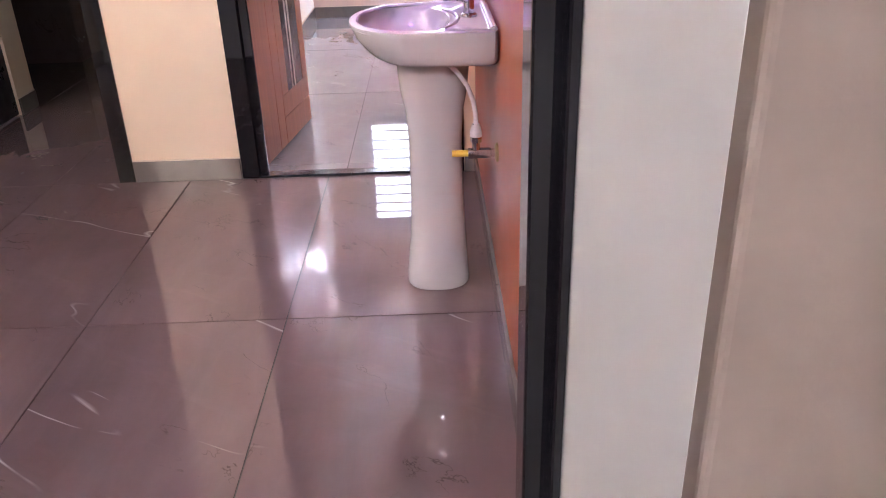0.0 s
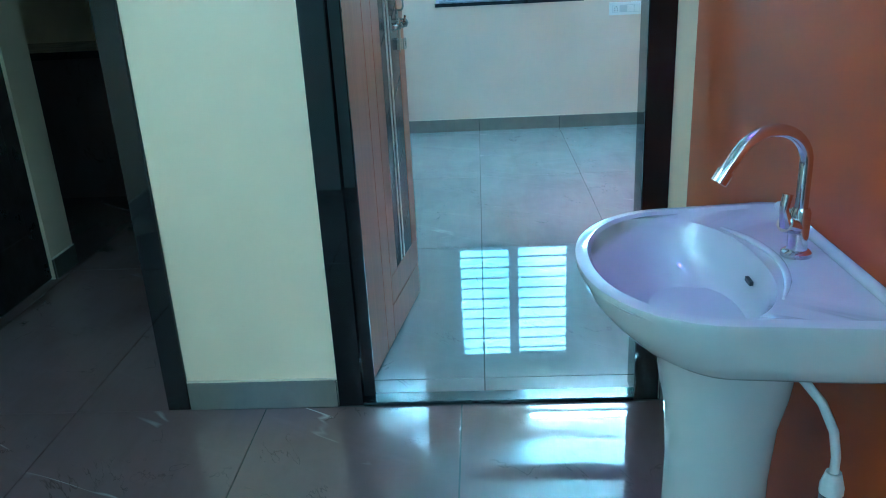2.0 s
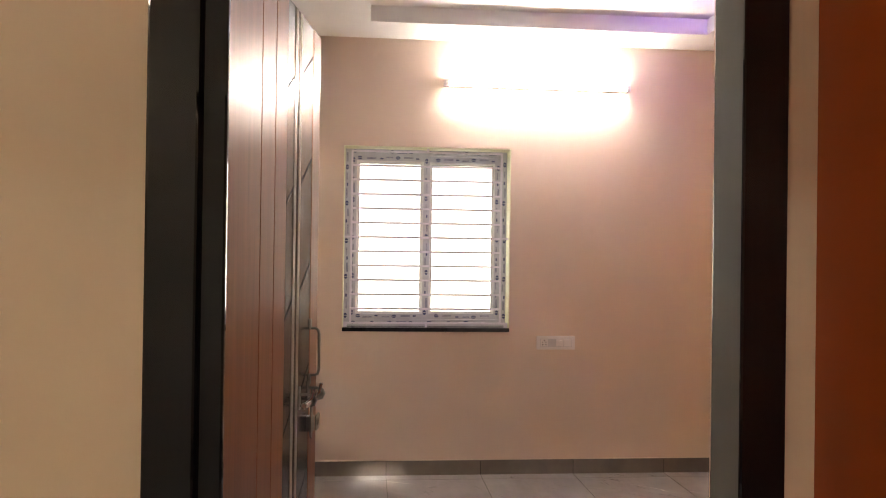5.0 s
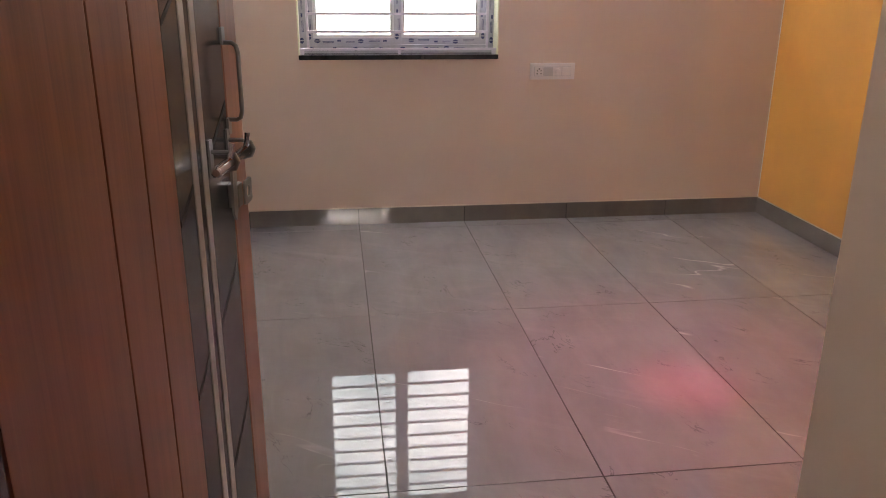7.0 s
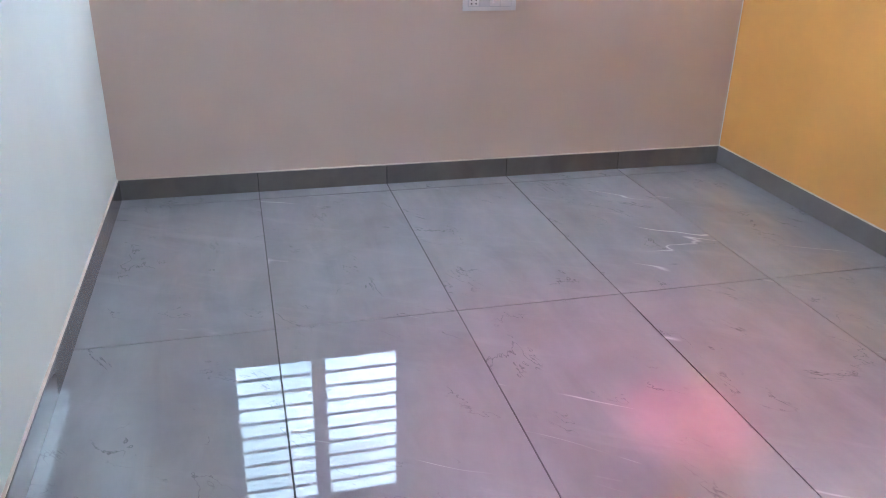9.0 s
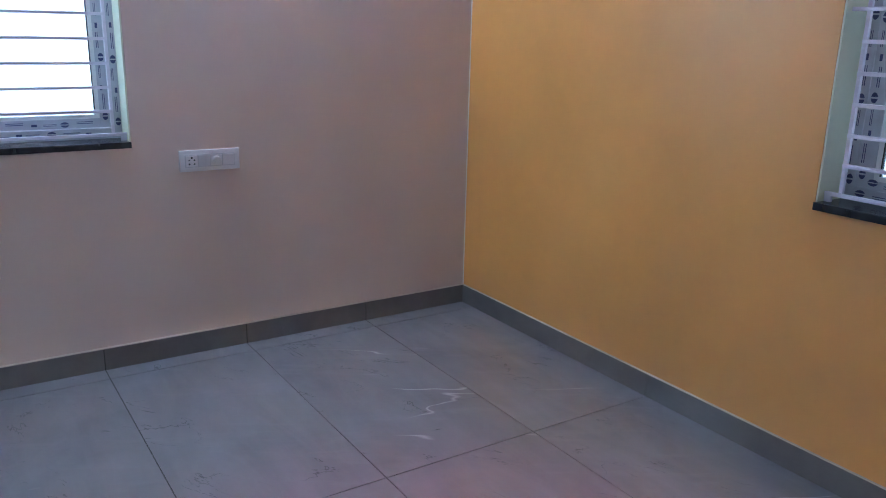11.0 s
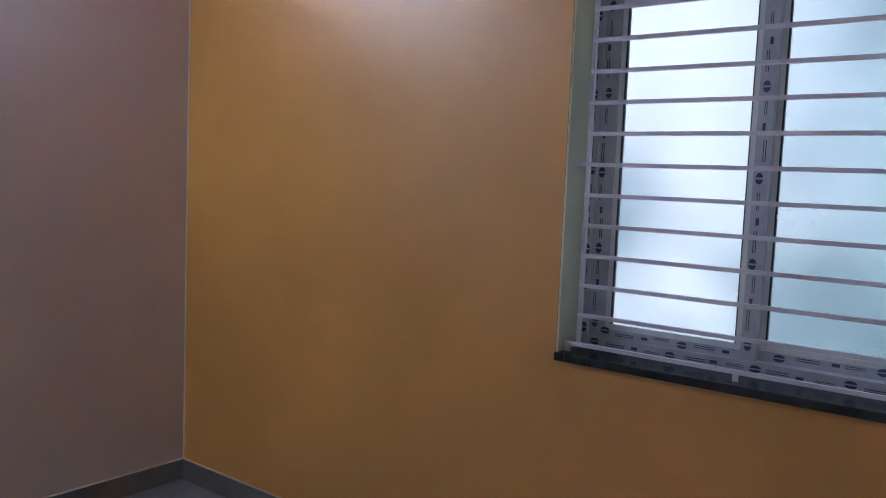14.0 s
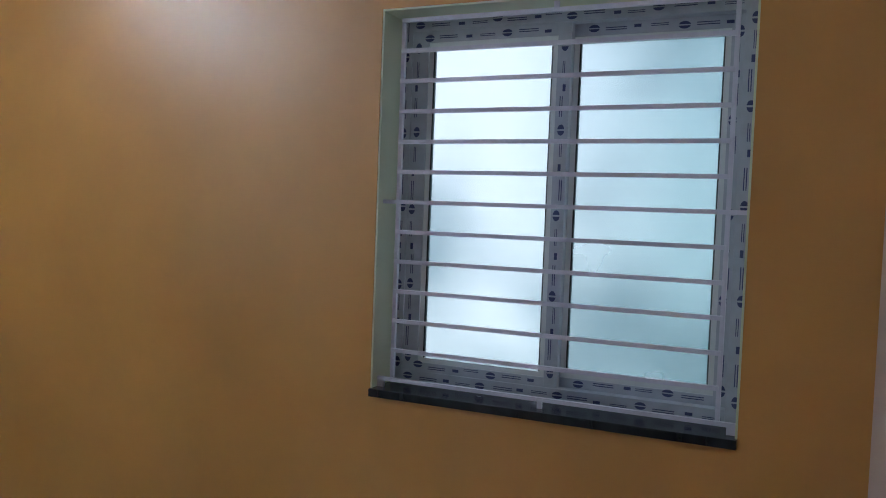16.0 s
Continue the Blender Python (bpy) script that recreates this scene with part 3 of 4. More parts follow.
def window_set(number, width, height, at, label, stile=0.0, low=0.0):
    """Local: x along the wall (0..width), y outwards from the room's wall face, z up from the sill top."""
    w = thing("window_%d" % number, label, "window", kind="structure", at=at)
    D = 0.125
    fr = 0.042

    def add(name, dims, mat, lab="", bevel=0.0015, parent=w):
        return part(name, boxes(*dims) if isinstance(dims[0], tuple) else boxes(dims), mat, parent, lab, bevel)

    add("window_frame", (0, fr, D, D + 0.07, 0, height), FILM, "film-wrapped frame")
    add("window_frame", (width - fr, width, D, D + 0.07, 0, height), FILM, "film-wrapped frame")
    add("window_frame", (fr, width - fr, D, D + 0.07, 0, fr), FILM, "film-wrapped frame")
    add("window_frame", (fr, width - fr, D, D + 0.07, height - fr, height), FILM, "film-wrapped frame")
    mid = width * 0.5
    st = 0.040

    def sash(x0, x1, y0, wide=0.0):
        z0, z1 = fr - 0.004 - low, height - fr + 0.004
        sl = st + wide
        s = part("sash", boxes((x0, x0 + sl, y0, y0 + 0.028, z0, z1), (x1 - st, x1, y0, y0 + 0.028, z0, z1),
                               (x0 + sl, x1 - st, y0, y0 + 0.028, z0, z0 + st), (x0 + sl, x1 - st, y0, y0 + 0.028, z1 - st, z1)), FILM, w, "film-wrapped sliding sash", 0.001)
        e = 0.015
        a, b, c, d = x0 + sl, x1 - st, z0 + st, z1 - st
        part("bead", boxes((a, a + e, y0 + 0.004, y0 + 0.022, c, d), (b - e, b, y0 + 0.004, y0 + 0.022, c, d),
                           (a + e, b - e, y0 + 0.004, y0 + 0.022, c, c + e), (a + e, b - e, y0 + 0.004, y0 + 0.022, d - e, d)), UPVC, s, "white glazing bead")
        g = 0.004
        part("gasket", boxes((a + e, a + e + g, y0 + 0.006, y0 + 0.020, c + e, d - e), (b - e - g, b - e, y0 + 0.006, y0 + 0.020, c + e, d - e),
                             (a + e + g, b - e - g, y0 + 0.006, y0 + 0.020, d - e - g, d - e)), RUBBER, s, "black rubber gasket")
        p = part("pane", boxes((a + e, b - e, y0 + 0.010, y0 + 0.015, c + e, d - e)), GLASS, s, "ribbed frosted pane")
        p.visible_shadow = False

    sash(fr - 0.004, mid + st * 0.5, D + 0.004, stile)
    sash(mid - st * 0.5, width - fr + 0.004, D + 0.036)
    # print on the film: ovals and text-like bars
    rng = random.Random(number)

    def print_run(x0, z0, x1, z1, y, along):
        bm = bmesh.new()
        length = (x1 - x0) if along == "x" else (z1 - z0)
        pos, k = 0.02, 0
        while pos < length - 0.03:
            cross = 0.5 + rng.uniform(-0.16, 0.16)
            size = ((0.032, 0.021), (0.060, 0.010), (0.020, 0.009), (0.048, 0.008))[k % 4]
            c = pos + size[0] / 2
            if along == "x":
                cx, cz, sx, sz = x0 + c, z0 + (z1 - z0) * cross, size[0] / 2, size[1] / 2
            else:
                cx, cz, sx, sz = x0 + (x1 - x0) * cross, z0 + c, size[1] / 2, size[0] / 2
            if k % 4 == 0:
                # printed oval with a pale slot
                arc = lambda sg: [bm.verts.new((cx + math.cos(math.pi * i / 10) * sx, y, cz + sg * max(0.16, math.sin(math.pi * i / 10)) * sz)) for i in range(11)]
                for sg in (1, -1):
                    bm.faces.new(arc(sg))
                bars = ()
            elif k % 4 == 2:
                bars = ((0.0, 1.0),)
            else:
                bars = ((0.62, 0.26), (-0.62, 0.26))
            for off, thick in bars:
                if along == "x":
                    quad = [(cx + sx * i, cz + sz * (off + thick * j)) for i, j in ((-1, -1), (1, -1), (1, 1), (-1, 1))]
                else:
                    quad = [(cx + sx * (off + thick * i), cz + sz * j) for i, j in ((-1, -1), (1, -1), (1, 1), (-1, 1))]
                bm.faces.new([bm.verts.new((px, y, pz)) for px, pz in quad])
            pos += size[0] + rng.uniform(0.012, 0.03)
            k += 1
        part("film_print", bm, INK, w, "blue printed marks")

    yo = D - 0.0008
    print_run(0.004, 0.03, fr - 0.004, height - 0.03, yo, "z")
    print_run(width - fr + 0.004, 0.03, width - 0.004, height - 0.03, yo, "z")
    print_run(0.03, 0.004, width - 0.03, fr - 0.004, yo, "x")
    print_run(0.03, height - fr + 0.004, width - 0.03, height - 0.004, yo, "x")
    ys = D + 0.0032
    print_run(fr + 0.004, 0.05, fr + st - 0.008, height - 0.05, ys, "z")
    print_run(mid - st * 0.5 + 0.002, 0.05, mid + st * 0.5 - 0.002, height - 0.05, ys, "z")
    print_run(fr + 0.02, fr + 0.004, mid - 0.02, fr + st - 0.008, ys, "x")
    print_run(fr + 0.02, height - fr - st + 0.006, mid - 0.02, height - fr - 0.004, ys, "x")
    yb = D + 0.0352
    print_run(mid + 0.04, fr + 0.004, width - fr - 0.02, fr + st - 0.008, yb, "x")
    print_run(mid + 0.04, height - fr - st + 0.006, width - fr - 0.02, height - fr - 0.004, yb, "x")
    print_run(width - fr - st + 0.006, 0.05, width - fr - 0.004, height - 0.05, yb, "z")
    # painted reveal linings
    lin = 0.006
    add("reveal_lining", (0.0005, lin, 0.002, D - 0.002, 0.0, height), REVEAL, "pale green painted reveal", 0)
    add("reveal_lining", (width - lin, width - 0.0005, 0.002, D - 0.002, 0.0, height), REVEAL, "pale green painted reveal", 0)
    add("reveal_lining", (lin, width - lin, 0.002, D - 0.002, height - lin, height - 0.0005), REVEAL, "pale green painted reveal", 0)
    add("window_sill", (0.001, width - 0.001, -0.012, D + 0.07, -0.0245, 0.0), GRANITE, "black granite sill", 0.003)
    # welded grille of flat bars
    g = thing("window_grille", "lilac-white painted steel window grille of level flat bars", "window grille", "window grilles", at=at)
    gy, x0, x1 = 0.030, 0.051, width - 0.054
    zb = 0.026
    step = (height - 0.030 - zb) / 12
    for i in range(13):
        z = zb + step * i
        a, b = (x0, x1)
        if i in (0, 6):
            a, b = 0.007, width - 0.007
        part("bar", boxes((a, b, gy, gy + 0.012, z - 0.006, z + 0.006)), GRILL, g, "", 0.0012)
    for x in (x0, x1):
        part("upright", boxes((x - 0.006, x + 0.006, gy + 0.0125, gy + 0.0245, zb - 0.006, zb + step * 12 + 0.006)), GRILL, g, "", 0.0012)
    part("foot", boxes((width * 0.5 - 0.007, width * 0.5 + 0.007, gy + 0.001, gy + 0.011, 0.0005, zb - 0.006)), GRILL, g, "", 0.001)
    part("foot", boxes((0.008, 0.030, gy + 0.001, gy + 0.011, 0.0005, zb - 0.006)), GRILL, g, "", 0.001)
    part("foot", boxes((width - 0.030, width - 0.008, gy + 0.001, gy + 0.011, 0.0005, zb - 0.006)), GRILL, g, "", 0.001)
    part("top_tie", boxes((width * 0.5 - 0.007, width * 0.5 + 0.007, gy + 0.001, gy + 0.011, zb + step * 12 + 0.006, height - lin)), GRILL, g, "", 0.001)
    return w


window_set(1, W1[1] - W1[0], W1[3] - W1[2], pose(W1[0], BACK, W1[2]), "two-panel sliding window with frosted panes and printed protective film")
window_set(2, W2[1] - W2[0], W2[3] - W2[2], pose(RIGHT, W2[1], W2[2], 0, 0, -90), "two-panel sliding window with ribbed frosted panes and printed protective film", 0.018, 0.008)

# ---- tube light ----
lamp = thing("tube_light", "lit white fluorescent tube light fixed high on the peach wall", "tube light", at=pose(0.975, BACK, 2.475))
part("batten", boxes((-0.60, 0.60, -0.038, -0.001, -0.014, 0.020)), SWITCH_WHITE, lamp, "white metal batten", 0.003)
part("tube", tube(bmesh.new(), [(-0.572, -0.058, 0.0), (0.572, -0.058, 0.0)], 0.014, 16), TUBE, lamp, "glowing tube", 0, True)
for x in (-0.585, 0.585):
    part("end_holder", boxes((x - 0.013, x + 0.013, -0.078, -0.044, -0.020, 0.020)), SWITCH_GREY, lamp, "", 0.003)

# Added fill light for the hall, shaped as a tube and out of view.
hall_fill_lamp = thing("tube_light", "unseen tube light added high on the hall wall as fill", "tube light", at=pose(HALL_W, 1.55, 2.45, 0, 0, -90))
part("batten", boxes((-0.60, 0.60, 0.001, 0.032, -0.018, 0.022)), SWITCH_WHITE, hall_fill_lamp, "white metal batten", 0.003)
part("tube", tube(bmesh.new(), [(-0.57, 0.056, 0.0), (0.57, 0.056, 0.0)], 0.014, 16), HALL_FILL, hall_fill_lamp, "glowing tube", 0, True)
for x in (-0.585, 0.585):
    part("end_holder", boxes((x - 0.014, x + 0.014, 0.032, 0.074, -0.018, 0.018)), SWITCH_GREY, hall_fill_lamp, "", 0.003)
# Unseen copy added behind the start point to brighten the white reveal.
front_fill_lamp = copy_thing(hall_fill_lamp, pose(0.0, -2.0, 2.48))
for ob in front_fill_lamp.children:
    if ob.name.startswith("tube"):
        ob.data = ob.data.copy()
        ob.data.materials[0] = FRONT_FILL
tagged(front_fill_lamp, "unseen tube light added in the front room as fill")

# ---- ceiling downlights ----


def downlight(x, y, z, lens, label):
    d = thing("downlight", label, "downlight", "ceiling downlights", at=pose(x, y, z))
    ring = bmesh.new()
    prof = [(0.030, 0.0), (0.034, -0.006), (0.046, -0.008), (0.052, -0.004), (0.053, 0.0)]
    rows = [[ring.verts.new((r * math.cos(a), r * math.sin(a), h)) for a in [2 * math.pi * k / 28 for k in range(28)]] for r, h in prof]
    for a, b in zip(rows, rows[1:]):
        for k in range(28):
            ring.faces.new((a[k], b[k], b[(k + 1) % 28], a[(k + 1) % 28]))
    part("rim", ring, SWITCH_WHITE, d, "white rim", 0, True)
    bm = bmesh.new()
    bmesh.ops.create_circle(bm, cap_ends=True, radius=0.031, segments=28, matrix=Matrix.Translation((0, 0, -0.003)))
    part("lens", bm, lens, d)


downlight(0.21, 6.18, CEIL, WHITE_LENS, "unlit round white downlight in the tray ceiling")
downlight(1.07, 4.74, CEIL, RED_LENS, "lit red round downlight in the tray ceiling")
downlight(0.20, 1.95, 2.75, VIOLET_LENS, "lit violet round downlight in the hall ceiling")

# ---- switchboard ----
sw = thing("switch_socket_plate", "white four-module switch and socket plate on the peach wall", "switchboard", at=pose(0.995, BACK, 0.795))
part("plate", boxes((0, 0.25, -0.010, -0.0005, 0, 0.088)), SWITCH_WHITE, sw, "", 0.003)
part("inner_frame", boxes((0.022, 0.228, -0.0135, -0.010, 0.018, 0.070)), SWITCH_GREY, sw, "", 0.001)
sock = part("socket", boxes((0.025, 0.072, -0.0165, -0.0135, 0.021, 0.067)), SWITCH_WHITE, sw, "", 0.001)
for px, pz, r in ((0.0485, 0.058, 0.0042), (0.038, 0.048, 0.0032), (0.059, 0.048, 0.0032), (0.038, 0.032, 0.0036), (0.059, 0.032, 0.0036)):
    part("pin_hole", tube(bmesh.new(), [(px, -0.0172, pz), (px, -0.0150, pz)], r, 12), DARK_HOLE, sock)
part("rocker", boxes((0.075, 0.123, -0.0175, -0.0135, 0.021, 0.067)), SWITCH_GREY, sw, "", 0.0015)
knobplate = part("regulator", boxes((0.126, 0.174, -0.0160, -0.0135, 0.021, 0.067)), SWITCH_WHITE, sw, "", 0.001)
part("knob", tube(bmesh.new(), [(0.150, -0.030, 0.046), (0.150, -0.0160, 0.046)], [0.013, 0.016], 18), SWITCH_WHITE, knobplate, "round fan regulator knob", 0, True)
part("rocker", boxes((0.177, 0.225, -0.0185, -0.0135, 0.021, 0.067)), SWITCH_WHITE, sw, "", 0.0015)

# ---- wash basin ----
BC = Vector((0.40, 1.965, 0.0))
basin = thing("wash_basin", "glazed lilac-white pedestal wash basin against the orange wall", "wash basin", at=pose(BC.x, BC.y, 0))
HALF, FRONT, REAR = 0.272, 0.198, HALL_E - 0.4 - 0.001
NB = 72


def d_outline(half, front, rear, z):
    """D-shaped ring: rounded towards -x, straight against the wall at +x."""
    pts = []
    for k in range(NB):
        a = 2 * math.pi * k / NB
        c, s = math.cos(a), math.sin(a)
        mid = half * 0.91
        if c <= 0:
            q = ((abs(c) / front) ** 2.15 + (abs(s) / mid) ** 2.15) ** (-1 / 2.15)
        else:
            q = ((c / rear) ** 14 + (abs(s) / mid) ** 14) ** (-1 / 14)
        flare = 1 + (half / mid - 1) * max(0.0, c * q / rear)
        pts.append(Vector((c * q, s * q * flare, z)))
    return pts


def loft(bm, rings, close_first=False, close_last=False):
    rows = [[bm.verts.new(p) for p in r] for r in rings]
    m = len(rows[0])
    for a, b in zip(rows, rows[1:]):
        for k in range(m):
            bm.faces.new((a[k], a[(k + 1) % m], b[(k + 1) % m], b[k]))
    if close_first:
        bm.faces.new(rows[0][::-1])
    if close_last:
        bm.faces.new(rows[-1])
    bmesh.ops.recalc_face_normals(bm, faces=bm.faces[:])
    return bm


def oval(cx, cy, ax, ay, z, tilt=0.0, power=2.3):
    pts = []
    for k in range(NB):
        a = 2 * math.pi * k / NB
        c, s = math.cos(a), math.sin(a)
        q = ((abs(c) / ax) ** power + (abs(s) / ay) ** power) ** (-1 / power)
        pts.append(Vector((cx + c * q, cy + s * q, z + tilt * c * q)))
    return pts


RIM = 0.825
ZB = 0.735
rings = [
    d_outline(0.10, 0.05, REAR * 0.6, ZB - 0.010),
    d_outline(0.21, 0.10, REAR - 0.012, ZB - 0.006),
    d_outline(0.250, 0.128, REAR - 0.003, ZB - 0.002),
    d_outline(0.262, 0.146, REAR, ZB + 0.008),
    d_outline(0.267, 0.166, REAR, ZB + 0.026),
    d_outline(HALF - 0.003, 0.184, REAR, ZB + 0.048),
    d_outline(HALF - 0.001, FRONT - 0.007, REAR, RIM - 0.022),
    d_outline(HALF, FRONT, REAR, RIM - 0.010),
    d_outline(HALF - 0.002, FRONT - 0.001, REAR, RIM - 0.003),
    d_outline(HALF - 0.008, FRONT - 0.007, REAR - 0.003, RIM),
    d_outline(HALF - 0.022, FRONT - 0.020, REAR - 0.016, RIM),
    d_outline(HALF - 0.028, FRONT - 0.026, REAR - 0.022, RIM - 0.006),
    oval(-0.052, 0, 0.140, 0.222, RIM - 0.012),
    oval(-0.050, 0, 0.130, 0.210, RIM - 0.024),
    oval(-0.036, 0, 0.112, 0.186, RIM - 0.052),
    oval(-0.020, 0, 0.090, 0.145, RIM - 0.086),
    oval(0.004, 0, 0.058, 0.085, RIM - 0.106),
    oval(0.020, 0, 0.028, 0.028, RIM - 0.112),
]
part("bowl", loft(bmesh.new(), rings, True, True), CERAMIC, basin, "glazed bowl", 0, True)
ped = [oval(0.036 + s, -0.022, a, b, z, 0, 2.6) for a, b, z, s in (
    (0.099, 0.108, 0.0, -0.004), (0.099, 0.108, 0.02, -0.004), (0.095, 0.102, 0.07, -0.003), (0.087, 0.092, 0.16, 0), (0.082, 0.087, 0.30, 0),
    (0.080, 0.086, 0.46, 0), (0.086, 0.094, 0.56, 0), (0.098, 0.106, 0.62, 0), (0.104, 0.114, 0.68, 0), (0.106, 0.118, ZB - 0.008, 0))]
part("pedestal", loft(bmesh.new(), ped, True, True), CERAMIC, basin, "tapered pedestal", 0, True)
bm = bmesh.new()
bmesh.ops.create_circle(bm, cap_ends=True, radius=0.027, segments=24, matrix=Matrix.Translation((0.020, 0, RIM - 0.1095)))
part("drain", bm, DARK_HOLE, basin, "flat dark disc for the drain opening")
part("overflow", boxes((0.070, 0.076, -0.012, 0.012, RIM - 0.050, RIM - 0.043)), DARK_HOLE, basin)
part("soap_ridge", tube(bmesh.new(), [(0.112 - 1.9 * (0.03 * k - 0.15) ** 2, -0.15 + 0.03 * k, RIM - 0.009) for k in range(11)], [0.002, 0.004] + [0.006] * 7 + [0.004, 0.002], 10), CERAMIC, basin, "", 0, True)
part("back_ridge", tube(bmesh.new(), [(REAR - 0.014, -0.235 + 0.047 * k, RIM - 0.002) for k in range(11)], 0.010, 10), CERAMIC, basin, "", 0, True)

tap = thing("tap", "chrome swan-neck tap on the wash basin", "tap", at=pose(0.545, 1.975, RIM - 0.008))
part("flange", tube(bmesh.new(), [(0, 0, 0), (0, 0, 0.006), (0, 0, 0.010)], [0.024, 0.023, 0.018], 20), CHROME, tap, "", 0, True)
part("body", tube(bmesh.new(), [(0, 0, 0.008), (0, 0, 0.07), (0, 0, 0.078)], [0.0155, 0.0155, 0.012], 18), CHROME, tap, "", 0, True)
neck = [(0, 0, 0.07), (0, 0, 0.135)] + [(-0.066 + 0.066 * math.cos(a), 0.0, 0.148 + 0.056 * math.sin(a)) for a in [math.pi * k / 14 * 0.80 for k in range(15)]]
neck = [(x * 0.92, y + 0.30 * x, z) for x, y, z in neck]
end = neck[-1]
neck.append((end[0] - 0.022, end[1] - 0.007, end[2] - 0.030))
part("spout", tube(bmesh.new(), neck, 0.0098, 16), CHROME, tap, "swan-neck spout", 0, True)
part("aerator", tube(bmesh.new(), [neck[-1], (neck[-1][0] - 0.010, neck[-1][1] - 0.003, neck[-1][2] - 0.016)], 0.0125, 16), CHROME, tap, "", 0, True)
part("spindle", tube(bmesh.new(), [(0, 0, 0.045), (-0.030, -0.020, 0.060)], [0.012, 0.014], 14), CHROME, tap, "", 0, True)
part("lever", tube(bmesh.new(), [(-0.026, -0.018, 0.056), (-0.034, -0.022, 0.082), (-0.030, -0.020, 0.106)], [0.011, 0.007, 0.008], 12), CHROME, tap, "", 0, True)

valve = thing("stop_valve", "chrome angle stop valve on the orange wall", "valve", at=pose(HALL_E, 1.77, 0.475))
part("wall_flange", tube(bmesh.new(), [(-0.0005, 0, 0), (-0.006, 0, 0), (-0.010, 0, 0)], [0.028, 0.027, 0.018], 20), BRASS, valve, "", 0, True)
part("body", tube(bmesh.new(), [(-0.008, 0, 0), (-0.02, 0, 0), (-0.022, 0, 0), (-0.085, 0, 0)], [0.012, 0.012, 0.0155, 0.0155], 16), CHROME, valve, "", 0, True)
part("outlet", tube(bmesh.new(), [(-0.062, 0, 0.0), (-0.062, 0, 0.035)], 0.0115, 14), CHROME, valve, "", 0, True)
part("nut", tube(bmesh.new(), [(-0.062, 0, 0.033), (-0.062, 0, 0.05)], 0.016, 6), CHROME, valve)
part("plug", tube(bmesh.new(), [(-0.085, 0, 0), (-0.130, 0, 0)], 0.0095, 12), YELLOW_PLUG, valve, "yellow plastic plug", 0, True)
hose = thing("hose", "white flexible water hose under the basin", "hose", at=pose(HALL_E - 0.062, 1.77, 0.525))
part("hose_tube", tube(bmesh.new(), [(0, 0, 0.02), (0.0, 0.0, 0.06), (-0.006, 0.004, 0.10), (-0.022, 0.016, 0.14), (-0.050, 0.035, 0.175), (-0.080, 0.055, 0.200), (-0.095, 0.075, 0.235)], 0.0068, 12), HOSE, hose, "", 0, True)
part("hose_nut", tube(bmesh.new(), [(0, 0, 0.0), (0, 0, 0.012), (0, 0, 0.035)], [0.017, 0.017, 0.011], 14), HOSE, hose, "", 0, True)

# ---- outside ----
structure("ground", boxes((-400, 400, -400, 400, -0.60, -0.30)), SOIL, "bare ground outside", "ground")
structure("backdrop_north", boxes((-4.5, 5.0, 9.4, 9.45, -0.3, 6.5)), DAY_BACK, "bright overcast daylight beyond the bedroom window", "backdrop")
structure("backdrop_east", boxes((5.0, 5.05, 0.5, 8.2, -0.3, 6.0)), DAY_SIDE, "bright overcast daylight beyond the side window", "backdrop")
house = thing("neighbour_house", "pale rendered neighbouring house", "house", at=pose(-3, -9, -0.3))
part("wall", boxes((-9, 9, -4, 0, 0, 6.2)), RENDER_WALL, house)
for k in range(7):
    win = part("window", boxes((-7.5 + 2.3 * k, -6.2 + 2.3 * k, -0.02, 0.02, 1.95, 2.5)), DARK_PANEL, house, "dark horizontal window")
    part("sill", boxes((-7.6 + 2.3 * k, -6.1 + 2.3 * k, 0.0, 0.10, 1.87, 1.945)), UPVC, win)
part("roof", boxes((-9.3, 9.3, -4.3, 0.3, 6.2, 6.4)), CEILING_PAINT, house)
hedge = bmesh.new()
rng = random.Random(4)
for k in range(1800):
    c = Vector((rng.uniform(-6, 1), rng.uniform(-5.8, -4.9), rng.uniform(-0.3, 0.9) + 0.15 * math.sin(k)))
    q = Euler((rng.uniform(0, 6), rng.uniform(0, 6), rng.uniform(0, 6))).to_matrix()
    s = rng.uniform(0.05, 0.11)
    hedge.faces.new([hedge.verts.new(c + q @ Vector(p) * s) for p in ((-1, 0, 0), (0, -0.4, 0.05), (1, 0, 0), (0, 0.4, 0.05))])
structure("porch", boxes((-3.15, -0.622, -1.62, 0.029, -0.003, 0.006)), RENDER_WALL, "pale porch slab before the front doorway", "porch")
garden_wall = thing("garden_wall", "low red brick garden wall beyond the porch", "wall", at=pose(-2.5, -3.1, -0.3))
for k in range(4):
    for j in range(22):
        part("brick", boxes((-2.4 + 0.235 * j + 0.115 * (k % 2), -2.175 + 0.235 * j + 0.115 * (k % 2), -0.05, 0.05, 0.002 + 0.083 * k, 0.075 + 0.083 * k)), BRICK, garden_wall)
part("mortar", boxes((-2.38, 2.85, -0.042, 0.042, 0.0, 0.318)), RENDER_WALL, garden_wall)
tagged(new("hedge", mesh_of("hedge", hedge, LEAF)), "leafy green hedge outside the hall window", "hedge", "", "stuff")

# ---- floor tiles and skirting ----
floor = structure("floor", boxes((-3.2, 2.4, -3.0, 7.4, -0.30, -0.004)), GROUT, "glossy grey marble tile floor", "floor")
TILE_MESHES = {}


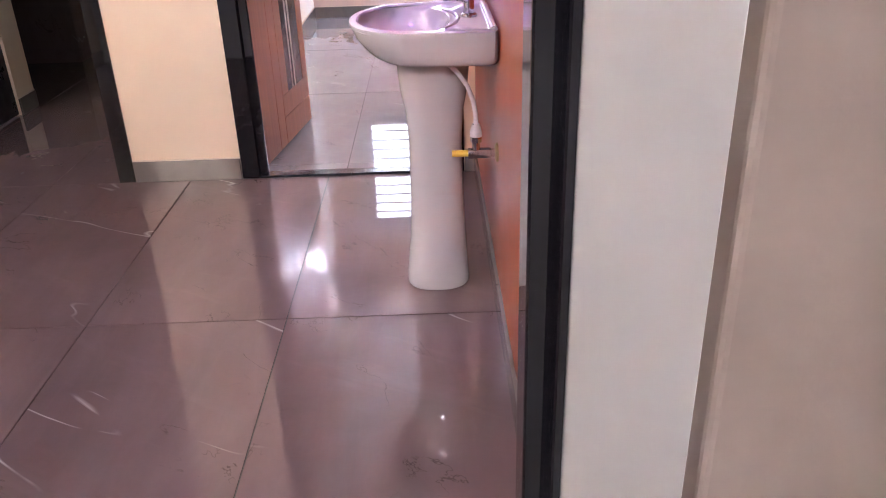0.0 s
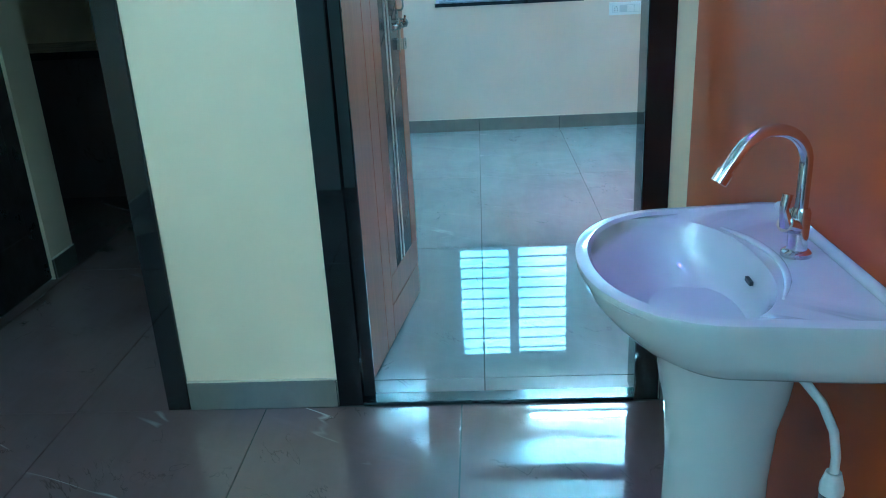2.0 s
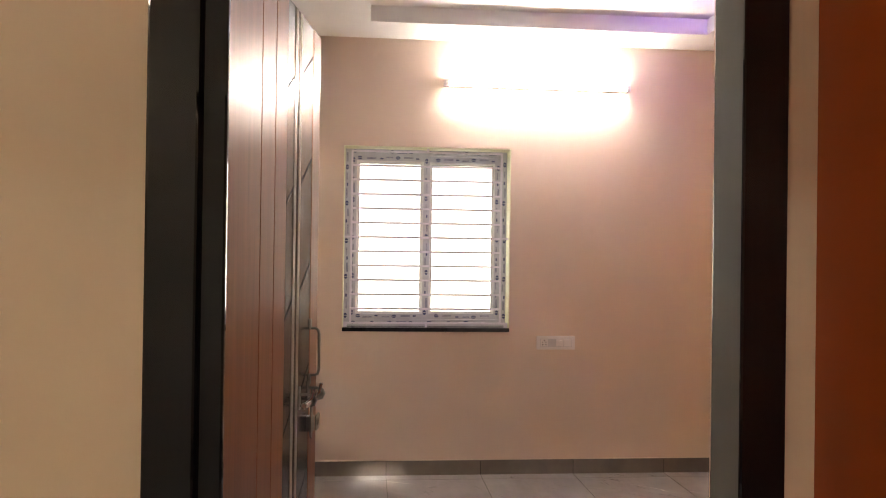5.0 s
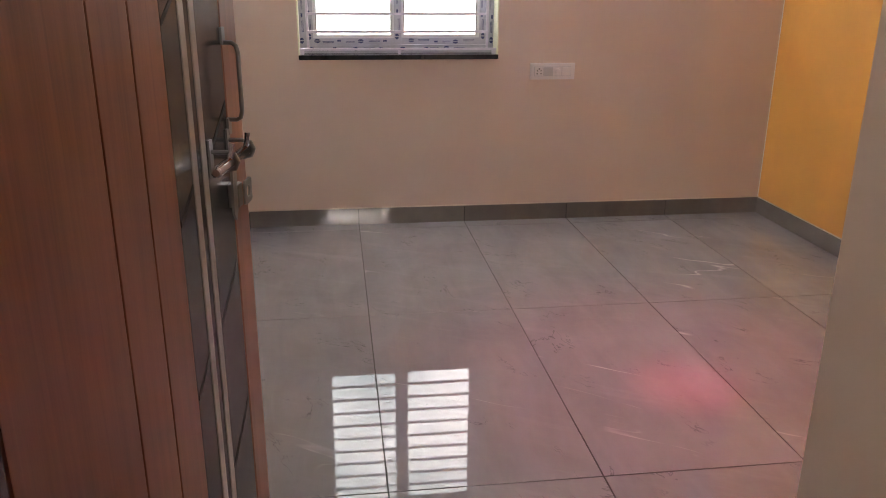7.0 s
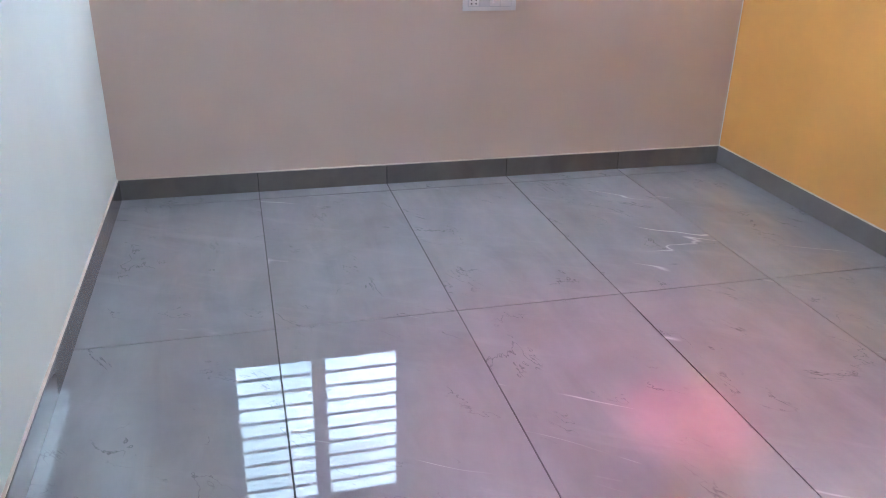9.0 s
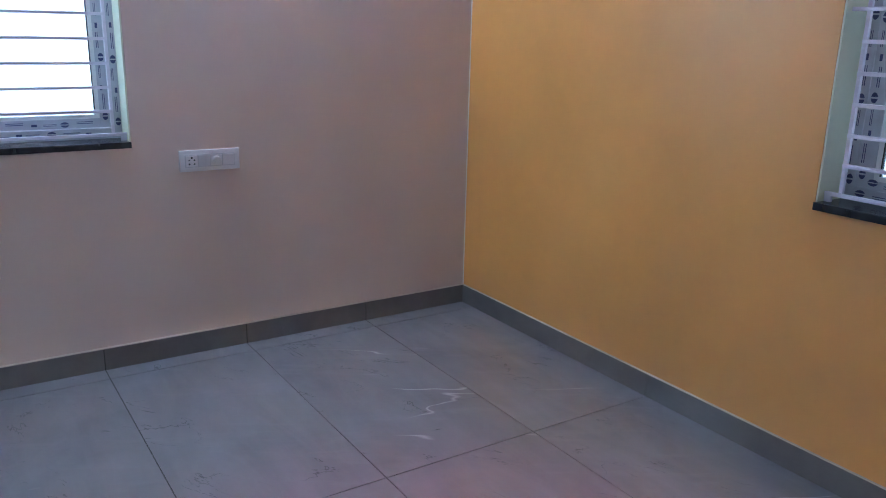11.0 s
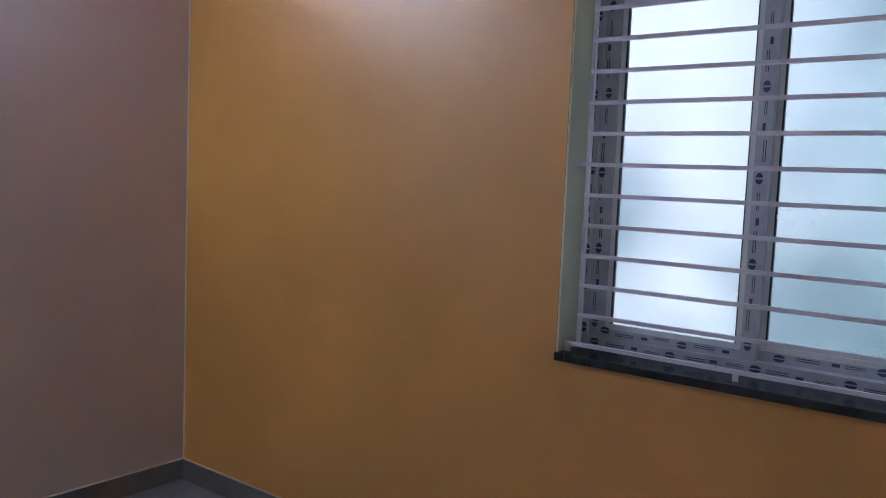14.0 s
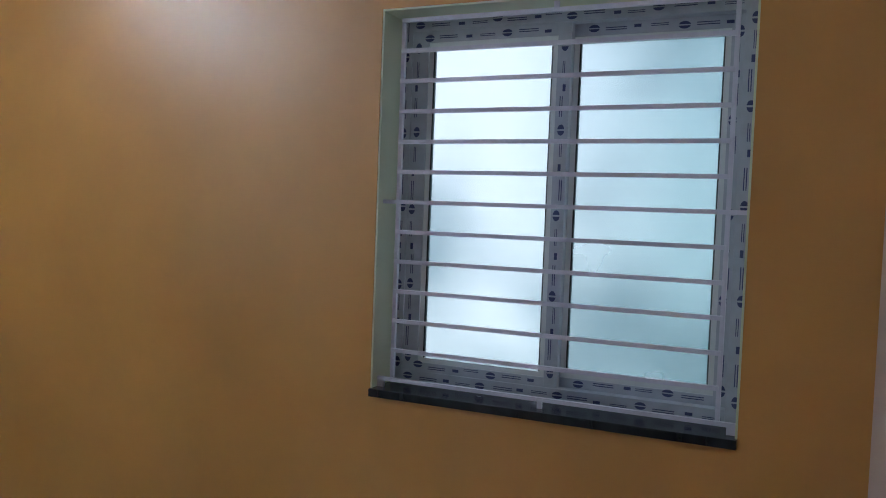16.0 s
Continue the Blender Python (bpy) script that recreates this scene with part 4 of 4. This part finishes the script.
def tile_piece(x0, x1, y0, y1, name="tile", mat=TILE, z0=-0.010, z1=0.0, parent=floor):
    g = 0.0020
    key = (round(x1 - x0, 3), round(y1 - y0, 3), mat.name)
    if key not in TILE_MESHES:
        hx, hy = (x1 - x0) / 2 - g, (y1 - y0) / 2 - g
        TILE_MESHES[key] = mesh_of(name, boxes((-hx, hx, -hy, hy, z0, z1)), mat, 0.0007)
    ob = new(name, TILE_MESHES[key])
    ob.location = ((x0 + x1) / 2, (y0 + y1) / 2, 0)
    ob.parent = parent
    return ob


def lay(xs, ys, mat=TILE):
    for a, b in zip(xs, xs[1:]):
        for c, d in zip(ys, ys[1:]):
            if b - a > 0.01 and d - c > 0.01:
                tile_piece(a, b, c, d, "tile", mat)


lay([LEFT - 0.01, 0.044, 0.643, 1.243, 1.843, RIGHT + 0.01], [2.946, 3.038, 4.238, 5.438, 6.638, BACK + 0.01])
lay([HALL_W - T - 0.9, -2.427, -1.827, -1.227, -0.627, -0.027, HALL_E + 0.01], [0.03, 0.49, 1.69, 2.882], HALL_TILE)
lay([-3.0, -2.427, -1.827, -1.227, -0.79], [2.882, 4.10, 5.30, 6.50, 7.2], HALL_TILE)
lay([-0.42, 0.18, 0.78, 1.38, 2.2], [-2.0, -1.2, 0.03], HALL_TILE)

baseboard = thing("baseboard", "grey tile skirting along the walls", "skirting", kind="structure", at=pose(0, 0, 0))
SK_H, SK_T = 0.092, 0.011
SKIRT_MESHES = {}


def skirting(p, q, normal, joints, h=SK_H, caulk=True):
    """Skirting pieces from p to q along x or y; normal points into the room."""
    axis = 0 if abs(q[0] - p[0]) > abs(q[1] - p[1]) else 1
    lo, hi = sorted((p[axis], q[axis]))
    cuts = [lo] + [j for j in sorted(joints) if lo + 0.03 < j < hi - 0.03] + [hi]
    t1, t2 = SK_T * 0.55 * normal, SK_T * 0.7 * normal
    if axis == 0:
        back = (lo, hi, min(p[1], p[1] + t1), max(p[1], p[1] + t1), 0.0003, h - 0.001)
        line = (lo, hi, min(p[1], p[1] + t2), max(p[1], p[1] + t2), h, h + 0.004)
    else:
        back = (min(p[0], p[0] + t1), max(p[0], p[0] + t1), lo, hi, 0.0003, h - 0.001)
        line = (min(p[0], p[0] + t2), max(p[0], p[0] + t2), lo, hi, h, h + 0.004)
    part("joint_mortar", boxes(back), GROUT, baseboard, "dark mortar in the joints")
    if caulk:
        part("caulk_line", boxes(line), CAULK, baseboard, "pale caulk line along the top")
    for a, b in zip(cuts, cuts[1:]):
        g = 0.0016
        ln = (b - a) / 2 - g
        key = (axis, round(ln, 3), normal, h)
        if key not in SKIRT_MESHES:
            if axis == 0:
                bm = boxes((-ln, ln, 0, SK_T * normal, 0.0005, h) if normal > 0 else (-ln, ln, SK_T * normal, 0, 0.0005, h))
            else:
                bm = boxes((0, SK_T * normal, -ln, ln, 0.0005, h) if normal > 0 else (SK_T * normal, 0, -ln, ln, 0.0005, h))
            SKIRT_MESHES[key] = mesh_of("skirting_tile", bm, SKIRT, 0.0012)
        ob = new("skirting_tile", SKIRT_MESHES[key])
        m = (a + b) / 2
        ob.location = (m, p[1], 0) if axis == 0 else (p[0], m, 0)
        ob.parent = baseboard


skirting((LEFT, BACK), (RIGHT, BACK), -1, [0.044, 0.643, 1.243, 1.843])
skirting((RIGHT, 3.507), (RIGHT, BACK - SK_T), -1, [4.238, 5.438])
skirting((LEFT, SOUTH + 0.02), (LEFT, BACK - SK_T), 1, [4.238, 5.438])
skirting((-0.864, HALL_N), (-0.404, HALL_N), -1, [])
skirting((0.564, HALL_N), (HALL_E, HALL_N), -1, [])
skirting((HALL_E, 0.585), (HALL_E, HALL_N - SK_T), -1, [1.69], SK_H, False)
skirting((HALL_W, 4.002), (HALL_W, 4.198), 1, [])
skirting((HALL_W, 0.51), (HALL_W, 3.076), 1, [1.69])
skirting((0.715, 3.505), (RIGHT - SK_T, 3.505), 1, [1.243, 1.843])
skirting((0.715, SOUTH), (0.715, 3.505), -1, [])
